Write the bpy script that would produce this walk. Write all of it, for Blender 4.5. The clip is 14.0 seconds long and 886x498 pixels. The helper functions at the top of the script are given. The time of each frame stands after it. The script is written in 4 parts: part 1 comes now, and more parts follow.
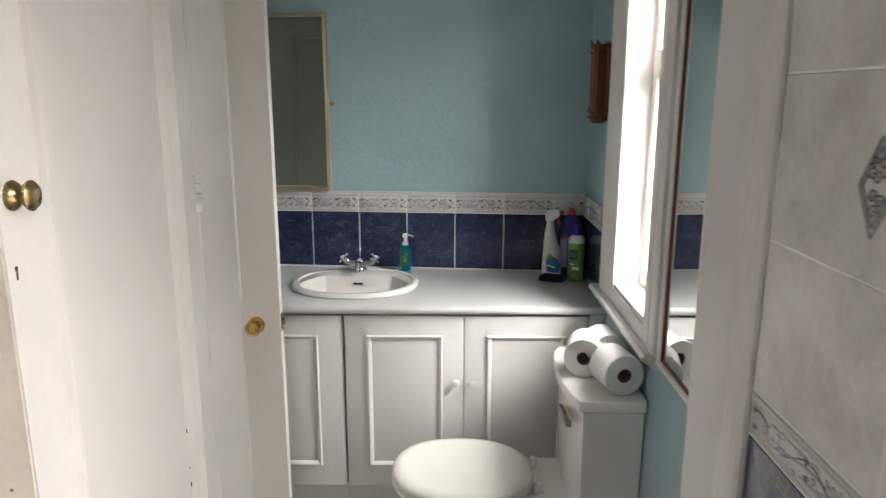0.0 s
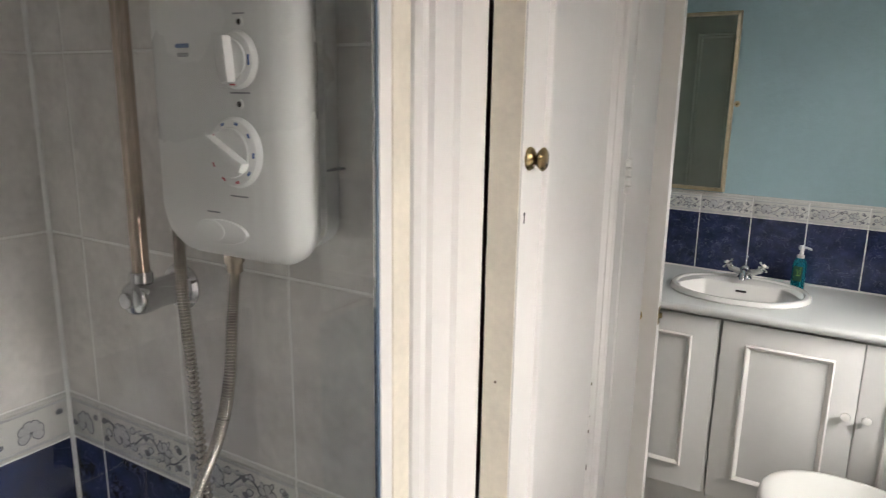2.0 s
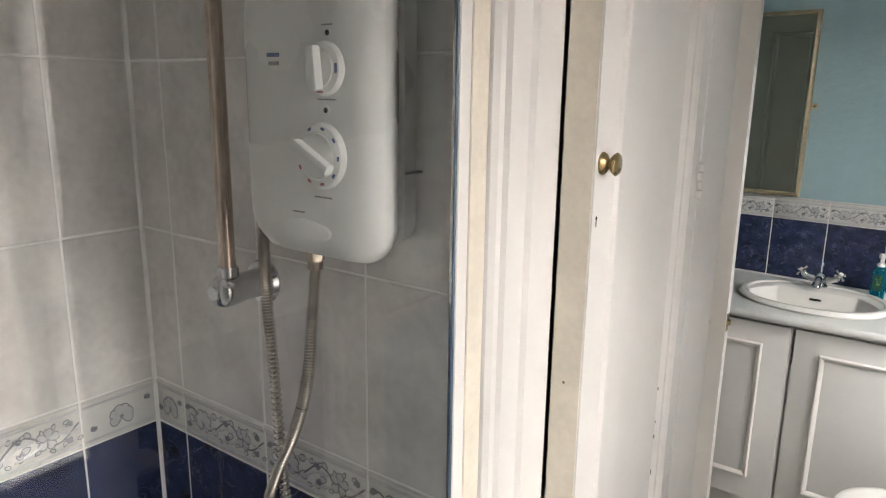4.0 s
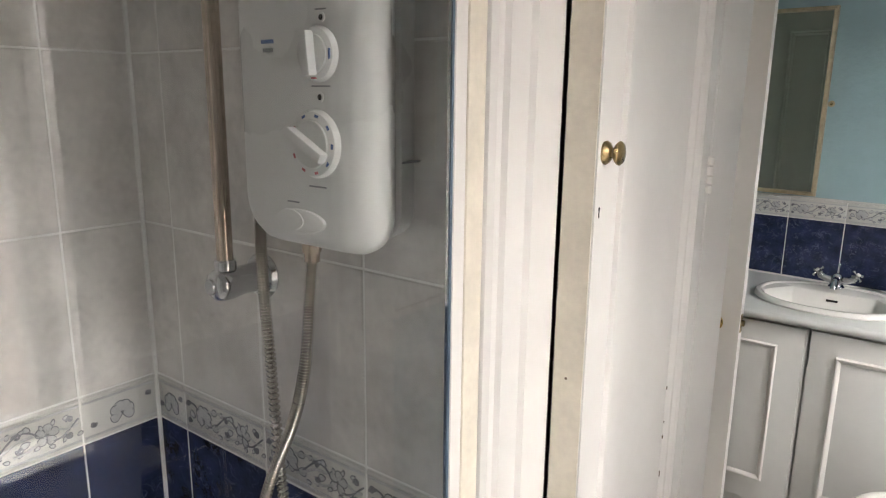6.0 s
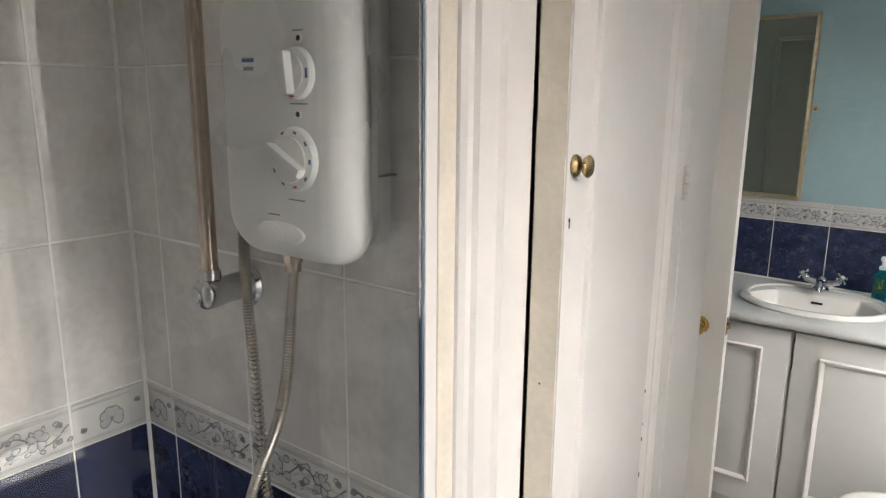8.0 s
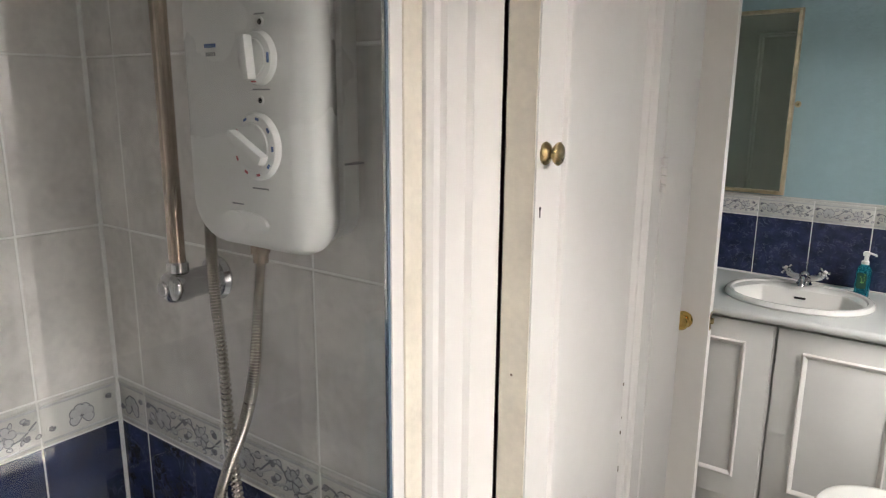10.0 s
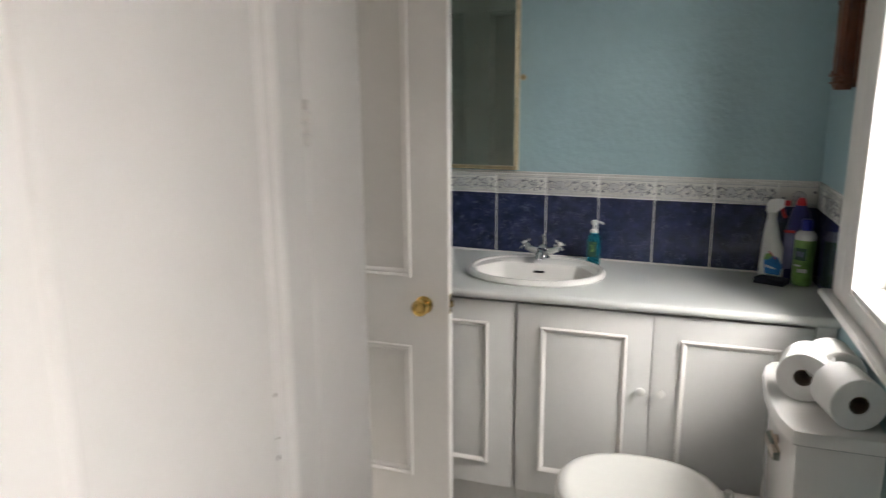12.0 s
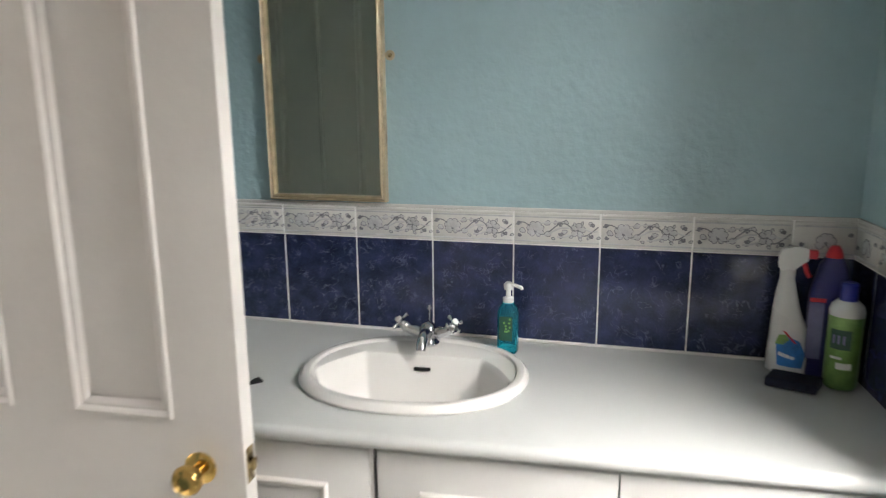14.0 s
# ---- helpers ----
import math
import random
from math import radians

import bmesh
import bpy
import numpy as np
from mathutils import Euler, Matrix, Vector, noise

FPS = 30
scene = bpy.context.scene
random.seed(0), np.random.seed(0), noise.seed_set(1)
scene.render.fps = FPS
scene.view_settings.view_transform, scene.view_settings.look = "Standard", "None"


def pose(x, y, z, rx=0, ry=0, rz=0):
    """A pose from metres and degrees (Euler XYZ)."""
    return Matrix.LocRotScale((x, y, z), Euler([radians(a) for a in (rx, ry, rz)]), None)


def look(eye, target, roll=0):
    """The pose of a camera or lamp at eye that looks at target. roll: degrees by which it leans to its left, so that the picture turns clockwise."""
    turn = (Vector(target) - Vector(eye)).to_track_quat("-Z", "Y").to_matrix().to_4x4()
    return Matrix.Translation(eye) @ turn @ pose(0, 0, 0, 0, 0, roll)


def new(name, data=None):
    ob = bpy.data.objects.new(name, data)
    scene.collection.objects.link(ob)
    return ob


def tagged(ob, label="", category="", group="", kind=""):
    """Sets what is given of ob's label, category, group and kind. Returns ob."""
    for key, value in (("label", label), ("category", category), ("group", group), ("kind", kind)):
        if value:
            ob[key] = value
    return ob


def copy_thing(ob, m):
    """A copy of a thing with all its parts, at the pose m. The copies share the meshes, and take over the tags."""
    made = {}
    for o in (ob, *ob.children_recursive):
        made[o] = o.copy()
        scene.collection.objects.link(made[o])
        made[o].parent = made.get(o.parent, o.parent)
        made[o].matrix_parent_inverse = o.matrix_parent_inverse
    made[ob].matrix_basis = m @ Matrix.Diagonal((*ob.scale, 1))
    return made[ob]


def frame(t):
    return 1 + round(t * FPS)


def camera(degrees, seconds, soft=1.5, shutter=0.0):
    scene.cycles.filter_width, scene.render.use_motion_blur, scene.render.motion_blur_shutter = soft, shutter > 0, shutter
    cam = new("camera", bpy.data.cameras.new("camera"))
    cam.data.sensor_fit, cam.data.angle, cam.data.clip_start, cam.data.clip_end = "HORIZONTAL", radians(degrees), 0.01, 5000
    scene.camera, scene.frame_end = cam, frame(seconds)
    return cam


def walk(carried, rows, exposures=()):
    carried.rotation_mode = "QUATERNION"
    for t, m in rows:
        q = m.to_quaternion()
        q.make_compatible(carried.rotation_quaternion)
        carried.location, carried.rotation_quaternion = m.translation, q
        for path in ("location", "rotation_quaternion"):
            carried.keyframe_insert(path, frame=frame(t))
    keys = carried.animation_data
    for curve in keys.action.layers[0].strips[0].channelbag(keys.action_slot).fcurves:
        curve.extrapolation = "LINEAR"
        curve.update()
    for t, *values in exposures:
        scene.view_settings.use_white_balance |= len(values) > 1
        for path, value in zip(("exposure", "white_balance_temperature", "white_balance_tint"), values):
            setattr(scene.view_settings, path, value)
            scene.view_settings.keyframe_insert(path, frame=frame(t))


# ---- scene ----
cam = camera(65.6, 14.0, soft=1.15, shutter=0.5)
PATH = [
    (0, (0.0379, 0.2642, 1.5750), (0.0129, 2.2147, 1.1360), 0.1),
    (0.5, (0.0383, 0.3705, 1.5700), (-0.1801, 2.3084, 1.1270), 0.2),
    (1, (0.0011, 0.3981, 1.5700), (-0.5938, 2.2551, 1.1260), 0.8),
    (1.5, (-0.0201, 0.2232, 1.5660), (-0.9133, 1.9577, 1.1260), 1.2),
    (2, (-0.0158, 0.1417, 1.5620), (-1.0154, 1.8165, 1.1190), 0.9),
    (2.5, (-0.0175, 0.1177, 1.5680), (-1.0875, 1.7463, 1.1170), 1.0),
    (3, (-0.0121, 0.1234, 1.5670), (-1.1210, 1.7256, 1.1150), 0.8),
    (3.5, (-0.0157, 0.1146, 1.5690), (-1.1456, 1.7033, 1.1210), 0.8),
    (6, (-0.0110, 0.1383, 1.5530), (-1.1904, 1.6934, 1.1150), 0.7),
    (6.5, (-0.0098, 0.1272, 1.5610), (-1.1891, 1.6833, 1.1270), 0.6),
    (7, (-0.0043, 0.1198, 1.5680), (-1.1816, 1.6767, 1.1340), 0.7),
    (7.5, (0.0094, 0.1299, 1.5660), (-1.1646, 1.6896, 1.1330), 0.5),
    (8, (0.0186, 0.1323, 1.5660), (-1.1511, 1.6967, 1.1360), 0.5),
    (10.5, (0.0385, 0.1730, 1.5520), (-1.1028, 1.7564, 1.1200), 0.4),
    (11, (0.0619, 0.2215, 1.5460), (-1.0424, 1.8314, 1.1140), 0.3),
    (11.5, (0.0678, 0.3052, 1.5070), (-0.8284, 2.0390, 1.0710), 0.2),
    (12, (0.1119, 0.4766, 1.4630), (-0.5115, 2.3276, 1.0340), -0.4),
    (12.5, (0.1148, 0.6759, 1.4450), (-0.3569, 2.5744, 1.0270), -0.3),
    (13, (0.0674, 0.8737, 1.4410), (-0.3543, 2.7847, 1.0260), -0.1),
    (13.5, (0.0391, 1.1283, 1.4580), (-0.3694, 3.0414, 1.0420), -0.4),
    (14, (0.0041, 1.4725, 1.4240), (-0.3831, 3.3902, 1.0110), -0.5),
]
walk(cam, [(t, look(eye, target, roll)) for t, eye, target, roll in PATH], [(0, 0.05), (1.5, -0.05), (3, 0.03), (11, -0.02), (11.7, -0.12), (12.2, -0.05), (13, 0.12), (14, 0.36)])

# ---- light ----
world = bpy.data.worlds.new("sky")
scene.world = world
world.use_nodes = True
wn = world.node_tree
sky = wn.nodes.new("ShaderNodeTexSky")
sky.sky_type = "NISHITA"
sky.sun_disc = False
sky.sun_elevation, sky.sun_rotation = radians(54), radians(260)
wn.links.new(sky.outputs[0], wn.nodes["Background"].inputs[0])
wn.nodes["Background"].inputs[1].default_value = 0.15


def lamp(name, kind, energy, m, colour, size=(1, 1), angle=0.0):
    d = bpy.data.lights.new(name, kind)
    d.energy, d.color = energy, colour
    if kind == "AREA":
        d.shape, d.size, d.size_y = "RECTANGLE", size[0], size[1]
    if kind == "SUN":
        d.angle = angle
    ob = new(name, d)
    ob.matrix_world = m
    return ob


lamp("hazy_sun", "SUN", 5.0, look((-5, 0, 7), (0, 1, 0)), (1.0, 0.95, 0.88), angle=radians(10))
# the strip of open sky over the passage outside, and the hall window beyond the entrance
lamp("daylight_passage_sky", "AREA", 585.0, look((1.55, 1.10, 2.55), (-0.10, 1.20, 1.25)), (0.98, 0.95, 0.92), (3.2, 1.0))
# the second area lamp is an added helper that brightens the back wall
lamp("back_wall_boost", "AREA", 38.0, look((1.60, 1.35, 2.25), (-0.25, 2.95, 1.30)), (0.97, 0.95, 0.93), (1.0, 1.0))
lamp("daylight_hall_window", "AREA", 4.0, look((-2.36, 1.85, 1.50), (0.0, 1.95, 1.1)), (1.0, 0.74, 0.54), (0.9, 1.1))


# ---- materials ----
def mat(name, colour, rough=0.5, metal=0.0, vary=0.06, scale=6.0, bump=0.0, bscale=60.0, dirt=None, coat=0.0, rvar=0.08, bdist=0.002):
    """A surface with grain at two scales, uneven gloss and a fine relief."""
    m = bpy.data.materials.new(name)
    m.use_nodes = True
    nt = m.node_tree
    b = nt.nodes["Principled BSDF"]
    tc = nt.nodes.new("ShaderNodeTexCoord")
    n1 = nt.nodes.new("ShaderNodeTexNoise")
    n1.inputs["Scale"].default_value, n1.inputs["Detail"].default_value = scale, 5
    n2 = nt.nodes.new("ShaderNodeTexNoise")
    n2.inputs["Scale"].default_value, n2.inputs["Detail"].default_value = scale * 9, 3
    geo = nt.nodes.new("ShaderNodeNewGeometry")
    nt.links.new(geo.outputs["Position"], n1.inputs["Vector"])
    nt.links.new(geo.outputs["Position"], n2.inputs["Vector"])
    add = nt.nodes.new("ShaderNodeMath")
    add.operation = "MULTIPLY_ADD"
    add.inputs[1].default_value = 0.4
    nt.links.new(n2.outputs[0], add.inputs[0])
    nt.links.new(n1.outputs[0], add.inputs[2])
    ramp = nt.nodes.new("ShaderNodeValToRGB")
    lo = [max(0, c * (1 - vary)) for c in colour]
    hi = [min(1, c * (1 + vary)) for c in colour]
    if dirt:
        lo = dirt
    ramp.color_ramp.elements[0].position, ramp.color_ramp.elements[1].position = 0.45, 0.95
    ramp.color_ramp.elements[0].color, ramp.color_ramp.elements[1].color = (*lo, 1), (*hi, 1)
    nt.links.new(add.outputs[0], ramp.inputs[0])
    nt.links.new(ramp.outputs[0], b.inputs["Base Color"])
    rr = nt.nodes.new("ShaderNodeMapRange")
    rr.inputs["To Min"].default_value, rr.inputs["To Max"].default_value = max(0, rough - rvar), min(1, rough + rvar)
    nt.links.new(n1.outputs[0], rr.inputs["Value"])
    nt.links.new(rr.outputs[0], b.inputs["Roughness"])
    b.inputs["Metallic"].default_value = metal
    b.inputs["Coat Weight"].default_value = coat
    b.inputs["Coat Roughness"].default_value = 0.08
    if bump:
        n3 = nt.nodes.new("ShaderNodeTexNoise")
        n3.inputs["Scale"].default_value, n3.inputs["Detail"].default_value = bscale, 3
        nt.links.new(geo.outputs["Position"], n3.inputs["Vector"])
        bp = nt.nodes.new("ShaderNodeBump")
        bp.inputs["Strength"].default_value, bp.inputs["Distance"].default_value = bump, bdist
        nt.links.new(n3.outputs[0], bp.inputs["Height"])
        nt.links.new(bp.outputs[0], b.inputs["Normal"])
    return m


def veined(name, base, vein, scale, width, rough, strength=0.8, cloud=None):
    """Glazed tile with marbled veins."""
    m = mat(name, base, rough, vary=cloud or 0.2, scale=26 if cloud else 9)
    nt = m.node_tree
    b = nt.nodes["Principled BSDF"]
    old = b.inputs["Base Color"].links[0].from_socket
    geo = nt.nodes.new("ShaderNodeNewGeometry")
    info = nt.nodes.new("ShaderNodeObjectInfo")
    off = nt.nodes.new("ShaderNodeVectorMath")
    off.operation = "MULTIPLY_ADD"
    off.inputs[1].default_value = (1, 1, 1)
    mul = nt.nodes.new("ShaderNodeMath")
    mul.operation = "MULTIPLY"
    mul.inputs[1].default_value = 37.0
    nt.links.new(info.outputs["Random"], mul.inputs[0])
    nt.links.new(geo.outputs["Position"], off.inputs[0])
    nt.links.new(mul.outputs[0], off.inputs[2])
    n = nt.nodes.new("ShaderNodeTexNoise")
    n.inputs["Scale"].default_value, n.inputs["Detail"].default_value, n.inputs["Distortion"].default_value = scale, 6, 1.2
    nt.links.new(off.outputs[0], n.inputs["Vector"])
    r = nt.nodes.new("ShaderNodeValToRGB")
    e = r.color_ramp.elements
    e[0].position, e[0].color = 0.5 - width, (0, 0, 0, 1)
    e[1].position, e[1].color = 0.5 + width, (0, 0, 0, 1)
    mid = e.new(0.5)
    mid.color = (strength, strength, strength, 1)
    nt.links.new(n.outputs[0], r.inputs[0])
    # veins come and go
    n2 = nt.nodes.new("ShaderNodeTexNoise")
    n2.inputs["Scale"].default_value = scale * 0.9
    nt.links.new(off.outputs[0], n2.inputs["Vector"])
    r2 = nt.nodes.new("ShaderNodeMapRange")
    r2.inputs["From Min"].default_value, r2.inputs["From Max"].default_value = 0.42, 0.68
    nt.links.new(n2.outputs[0], r2.inputs["Value"])
    mm = nt.nodes.new("ShaderNodeMath")
    mm.operation = "MULTIPLY"
    nt.links.new(r.outputs[0], mm.inputs[0])
    nt.links.new(r2.outputs[0], mm.inputs[1])
    mix = nt.nodes.new("ShaderNodeMixRGB")
    mix.inputs[2].default_value = (*vein, 1)
    nt.links.new(mm.outputs[0], mix.inputs[0])
    nt.links.new(old, mix.inputs[1])
    nt.links.new(mix.outputs[0], b.inputs["Base Color"])
    return m


def glassy(name, colour=(1, 1, 1), rough=0.0, ior=1.45):
    m = bpy.data.materials.new(name)
    m.use_nodes = True
    b = m.node_tree.nodes["Principled BSDF"]
    b.inputs["Base Color"].default_value = (*colour, 1)
    b.inputs["Transmission Weight"].default_value, b.inputs["Roughness"].default_value, b.inputs["IOR"].default_value = 1.0, rough, ior
    return m


PAINT = mat("white_gloss_paint", (0.78, 0.755, 0.73), 0.32, vary=0.03, scale=3, bump=0.25, bscale=45)
PAINT2 = mat("white_satin_paint", (0.77, 0.74, 0.705), 0.42, vary=0.03, scale=4, bump=0.2, bscale=70)
CREAM = mat("yellowed_bare_edge", (0.73, 0.67, 0.57), 0.55, vary=0.12, scale=14, bump=0.3, bscale=90)
TEAL = mat("pale_blue_wall_paint", (0.355, 0.50, 0.54), 0.5, vary=0.06, scale=3, bump=0.55, bscale=48, bdist=0.006)
PLASTER = mat("white_plaster", (0.84, 0.83, 0.81), 0.8, vary=0.04, scale=2, bump=0.3, bscale=50)
GROUT = mat("white_grout", (0.84, 0.83, 0.81), 0.8, vary=0.08, scale=20)
BLUE = veined("navy_marbled_glaze", (0.024, 0.032, 0.080), (0.15, 0.18, 0.29), 30, 0.022, 0.14, 0.75, 0.5)
GREY = veined("pale_grey_marbled_glaze", (0.70, 0.672, 0.645), (0.78, 0.755, 0.73), 7, 0.12, 0.12, 0.7)
BORDER = mat("off_white_border_glaze", (0.68, 0.67, 0.64), 0.2, vary=0.05, scale=12)
RELIEF = mat("pale_grey_relief_glaze", (0.55, 0.55, 0.56), 0.22, vary=0.15, scale=30)
SCROLL = mat("grey_relief_glaze", (0.22, 0.22, 0.245), 0.25, vary=0.25, scale=30)
LAMINATE = mat("pale_grey_green_worktop", (0.60, 0.61, 0.595), 0.30, vary=0.015, scale=5, rvar=0.02)
CABINET = mat("white_cabinet_paint", (0.70, 0.69, 0.67), 0.38, vary=0.03, scale=5, bump=0.15, bscale=80)
CERAMIC = mat("cream_white_ceramic", (0.78, 0.76, 0.73), 0.10, vary=0.02, scale=3, coat=0.5)
SEAT = mat("white_plastic_seat", (0.76, 0.75, 0.71), 0.2, vary=0.03, scale=4)
PLASTIC = mat("white_moulded_plastic", (0.74, 0.735, 0.715), 0.28, vary=0.02, scale=5)
CHROME = mat("chrome", (0.62, 0.63, 0.65), 0.07, 1.0, vary=0.05, scale=20, rvar=0.05)
STEEL = mat("polished_steel_hose", (0.62, 0.59, 0.55), 0.13, 1.0, vary=0.15, scale=30)
BRASS = mat("polished_brass", (0.66, 0.45, 0.15), 0.11, 1.0, vary=0.1, scale=25)
# brown base colour carries the dark room that the bright metal reflects
RAILSTEEL = mat("dark_reflecting_metal", (0.52, 0.43, 0.36), 0.09, 1.0, vary=0.25, scale=12)
OLDBRASS = mat("tarnished_brass", (0.35, 0.27, 0.14), 0.28, 1.0, vary=0.5, scale=60)
GILT = mat("gilt_mirror_frame", (0.50, 0.42, 0.28), 0.35, 0.5, vary=0.2, scale=40)
# darker greenish tint puts the dim reflected room into the mirror's colour
MIRROR = mat("dimmed_mirror_silver", (0.58, 0.59, 0.50), 0.01, 1.0, vary=0.02, scale=2, rvar=0.0)
SILVER = mat("mirror_silver", (0.80, 0.81, 0.79), 0.01, 1.0, vary=0.02, scale=2, rvar=0.0)
WOOD = mat("red_brown_varnished_wood", (0.13, 0.038, 0.013), 0.38, vary=0.4, scale=14, coat=0.12)
# near-black: the shade inside openings put into the colour, and real black plastic
DARK = mat("near_black_shade_and_plastic", (0.01, 0.01, 0.01), 0.9, vary=0.2)
PAPER = mat("white_tissue_paper", (0.84, 0.83, 0.81), 0.9, vary=0.03, scale=30, bump=0.3, bscale=150)
CARD = mat("brown_cardboard", (0.16, 0.12, 0.09), 0.85, vary=0.2, scale=30)
RED = mat("red_plastic", (0.50, 0.02, 0.03), 0.3)
NAVY = mat("navy_plastic", (0.010, 0.013, 0.11), 0.3)
BLUECAP = mat("bright_blue_plastic", (0.012, 0.022, 0.26), 0.3)
GREEN = mat("green_printed_label", (0.19, 0.34, 0.09), 0.35, vary=0.3, scale=25)
DGREEN = mat("dark_green_print", (0.012, 0.06, 0.035), 0.4, vary=0.3, scale=40)
LBLUE = mat("blue_printed_label", (0.03, 0.18, 0.50), 0.35, vary=0.4, scale=25)
LILAC = mat("dull_lilac_label", (0.16, 0.16, 0.30), 0.4, vary=0.2, scale=25)
SPONGE = mat("navy_foam", (0.012, 0.016, 0.035), 0.95, vary=0.4, scale=90, bump=0.8, bscale=300)
TEALSOAP = glassy("teal_liquid_soap", (0.02, 0.52, 0.68), 0.06, 1.36)
TEALSOAP.node_tree.nodes["Principled BSDF"].inputs["Transmission Weight"].default_value = 0.85
GLASS = glassy("clear_glass", (0.97, 0.985, 0.98))
PANE = glassy("window_glass", (0.99, 0.99, 0.99), 0.03)
PRINT = mat("grey_print", (0.25, 0.25, 0.26), 0.5)
PRINTBLUE = mat("blue_print", (0.06, 0.12, 0.30), 0.5)
PRINTRED = mat("red_print", (0.45, 0.08, 0.10), 0.5)
SEALANT = mat("grey_blue_glass_edge", (0.10, 0.14, 0.19), 0.25, vary=0.1)
BRICK = mat("pale_pink_render", (0.64, 0.52, 0.48), 0.85, vary=0.15, scale=6, bump=0.4)
PAVING = mat("grey_paving", (0.34, 0.32, 0.30), 0.85, vary=0.15, scale=5, bump=0.4)
VINYL = mat("pale_vinyl_floor", (0.70, 0.68, 0.64), 0.45, vary=0.15, scale=8)


# ---- mesh helpers ----
def bm_box(x0, x1, y0, y1, z0, z1, bevel=0.0, seg=2):
    bm = bmesh.new()
    bmesh.ops.create_cube(bm, size=1)
    for v in bm.verts:
        v.co = Vector(((x0 + x1) / 2 + v.co.x * (x1 - x0), (y0 + y1) / 2 + v.co.y * (y1 - y0), (z0 + z1) / 2 + v.co.z * (z1 - z0)))
    if bevel:
        bmesh.ops.bevel(bm, geom=bm.edges[:], offset=bevel, segments=seg, profile=0.6, affect="EDGES")
    return bm


def bm_join(*parts):
    out = bmesh.new()
    for p in parts:
        me = bpy.data.meshes.new("tmp")
        p.to_mesh(me)
        p.free()
        out.from_mesh(me)
        bpy.data.meshes.remove(me)
    return out


def bm_move(bm, m):
    bm.transform(m)
    return bm


def bm_lathe(profile, seg=32, m=None):
    """A turned solid round z from (radius, height) pairs."""
    bm = bmesh.new()
    rings = []
    for r, z in profile:
        if r < 1e-6:
            rings.append([bm.verts.new((0, 0, z))])
        else:
            rings.append([bm.verts.new((r * math.cos(2 * math.pi * i / seg), r * math.sin(2 * math.pi * i / seg), z)) for i in range(seg)])
    for a, b in zip(rings, rings[1:]):
        for i in range(seg):
            j = (i + 1) % seg
            if len(a) == 1 and len(b) > 1:
                bm.faces.new((a[0], b[j], b[i]))
            elif len(b) == 1 and len(a) > 1:
                bm.faces.new((a[i], a[j], b[0]))
            elif len(a) > 1:
                bm.faces.new((a[i], a[j], b[j], b[i]))
    if m:
        bm.transform(m)
    return bm


def bm_rings(rings, cap0=True, cap1=True):
    """A skin over closed rings of the same number of points."""
    bm = bmesh.new()
    vs = [[bm.verts.new(p) for p in r] for r in rings]
    n = len(vs[0])
    for a, b in zip(vs, vs[1:]):
        for i in range(n):
            j = (i + 1) % n
            bm.faces.new((a[i], a[j], b[j], b[i]))
    if cap0:
        bm.faces.new(list(reversed(vs[0])))
    if cap1:
        bm.faces.new(vs[-1])
    return bm


def bm_tube(points, radius, seg=12, closed=False, flat=1.0):
    """A tube along points; radius may be a function of the position 0..1 and index."""
    pts = [Vector(p) for p in points]
    rings = []
    up = Vector((0, 0, 1))
    for i, p in enumerate(pts):
        a, b = pts[max(0, i - 1)], pts[min(len(pts) - 1, i + 1)]
        d = (b - a).normalized()
        ref = up if abs(d.dot(up)) < 0.95 else Vector((1, 0, 0))
        u = d.cross(ref).normalized()
        w = u.cross(d).normalized()
        r = radius(i / (len(pts) - 1), i) if callable(radius) else radius
        rings.append([p + u * (r * math.cos(2 * math.pi * k / seg)) + w * (r * flat * math.sin(2 * math.pi * k / seg)) for k in range(seg)])
    return bm_rings(rings)


def rounded(x0, x1, y0, y1, r, z, n=6):
    """A rounded rectangle as a ring of points at height z."""
    pts = []
    for cx, cy, a0 in ((x1 - r, y1 - r, 0), (x0 + r, y1 - r, 90), (x0 + r, y0 + r, 180), (x1 - r, y0 + r, 270)):
        for k in range(n + 1):
            a = radians(a0 + 90 * k / n)
            pts.append(Vector((cx + r * math.cos(a), cy + r * math.sin(a), z)))
    return pts


BASE = {}


def thing(name, label, category, at=(0, 0, 0), group="", kind=""):
    ob = new(name)
    ob.empty_display_size = 0.05
    ob.location = at
    BASE[ob] = Matrix.Translation(at)
    return tagged(ob, label, category, group, kind)


def mesh(name, bm, material, smooth=40):
    bmesh.ops.recalc_face_normals(bm, faces=bm.faces[:])
    me = bpy.data.meshes.new(name)
    bm.to_mesh(me)
    bm.free()
    for m in material if isinstance(material, (list, tuple)) else [material]:
        me.materials.append(m)
    if smooth:
        me.polygons.foreach_set("use_smooth", [True] * len(me.polygons))
        me.set_sharp_from_angle(angle=radians(smooth))
    return me


def part(name, bm, material, parent, label="", smooth=40):
    """Links a bmesh given in world places as one part of a thing, or of a part."""
    ob = new(name, mesh(name, bm, material, smooth))
    ob.parent = parent
    ob.matrix_parent_inverse = BASE.get(parent, Matrix.Identity(4)).inverted()
    return tagged(ob, label)


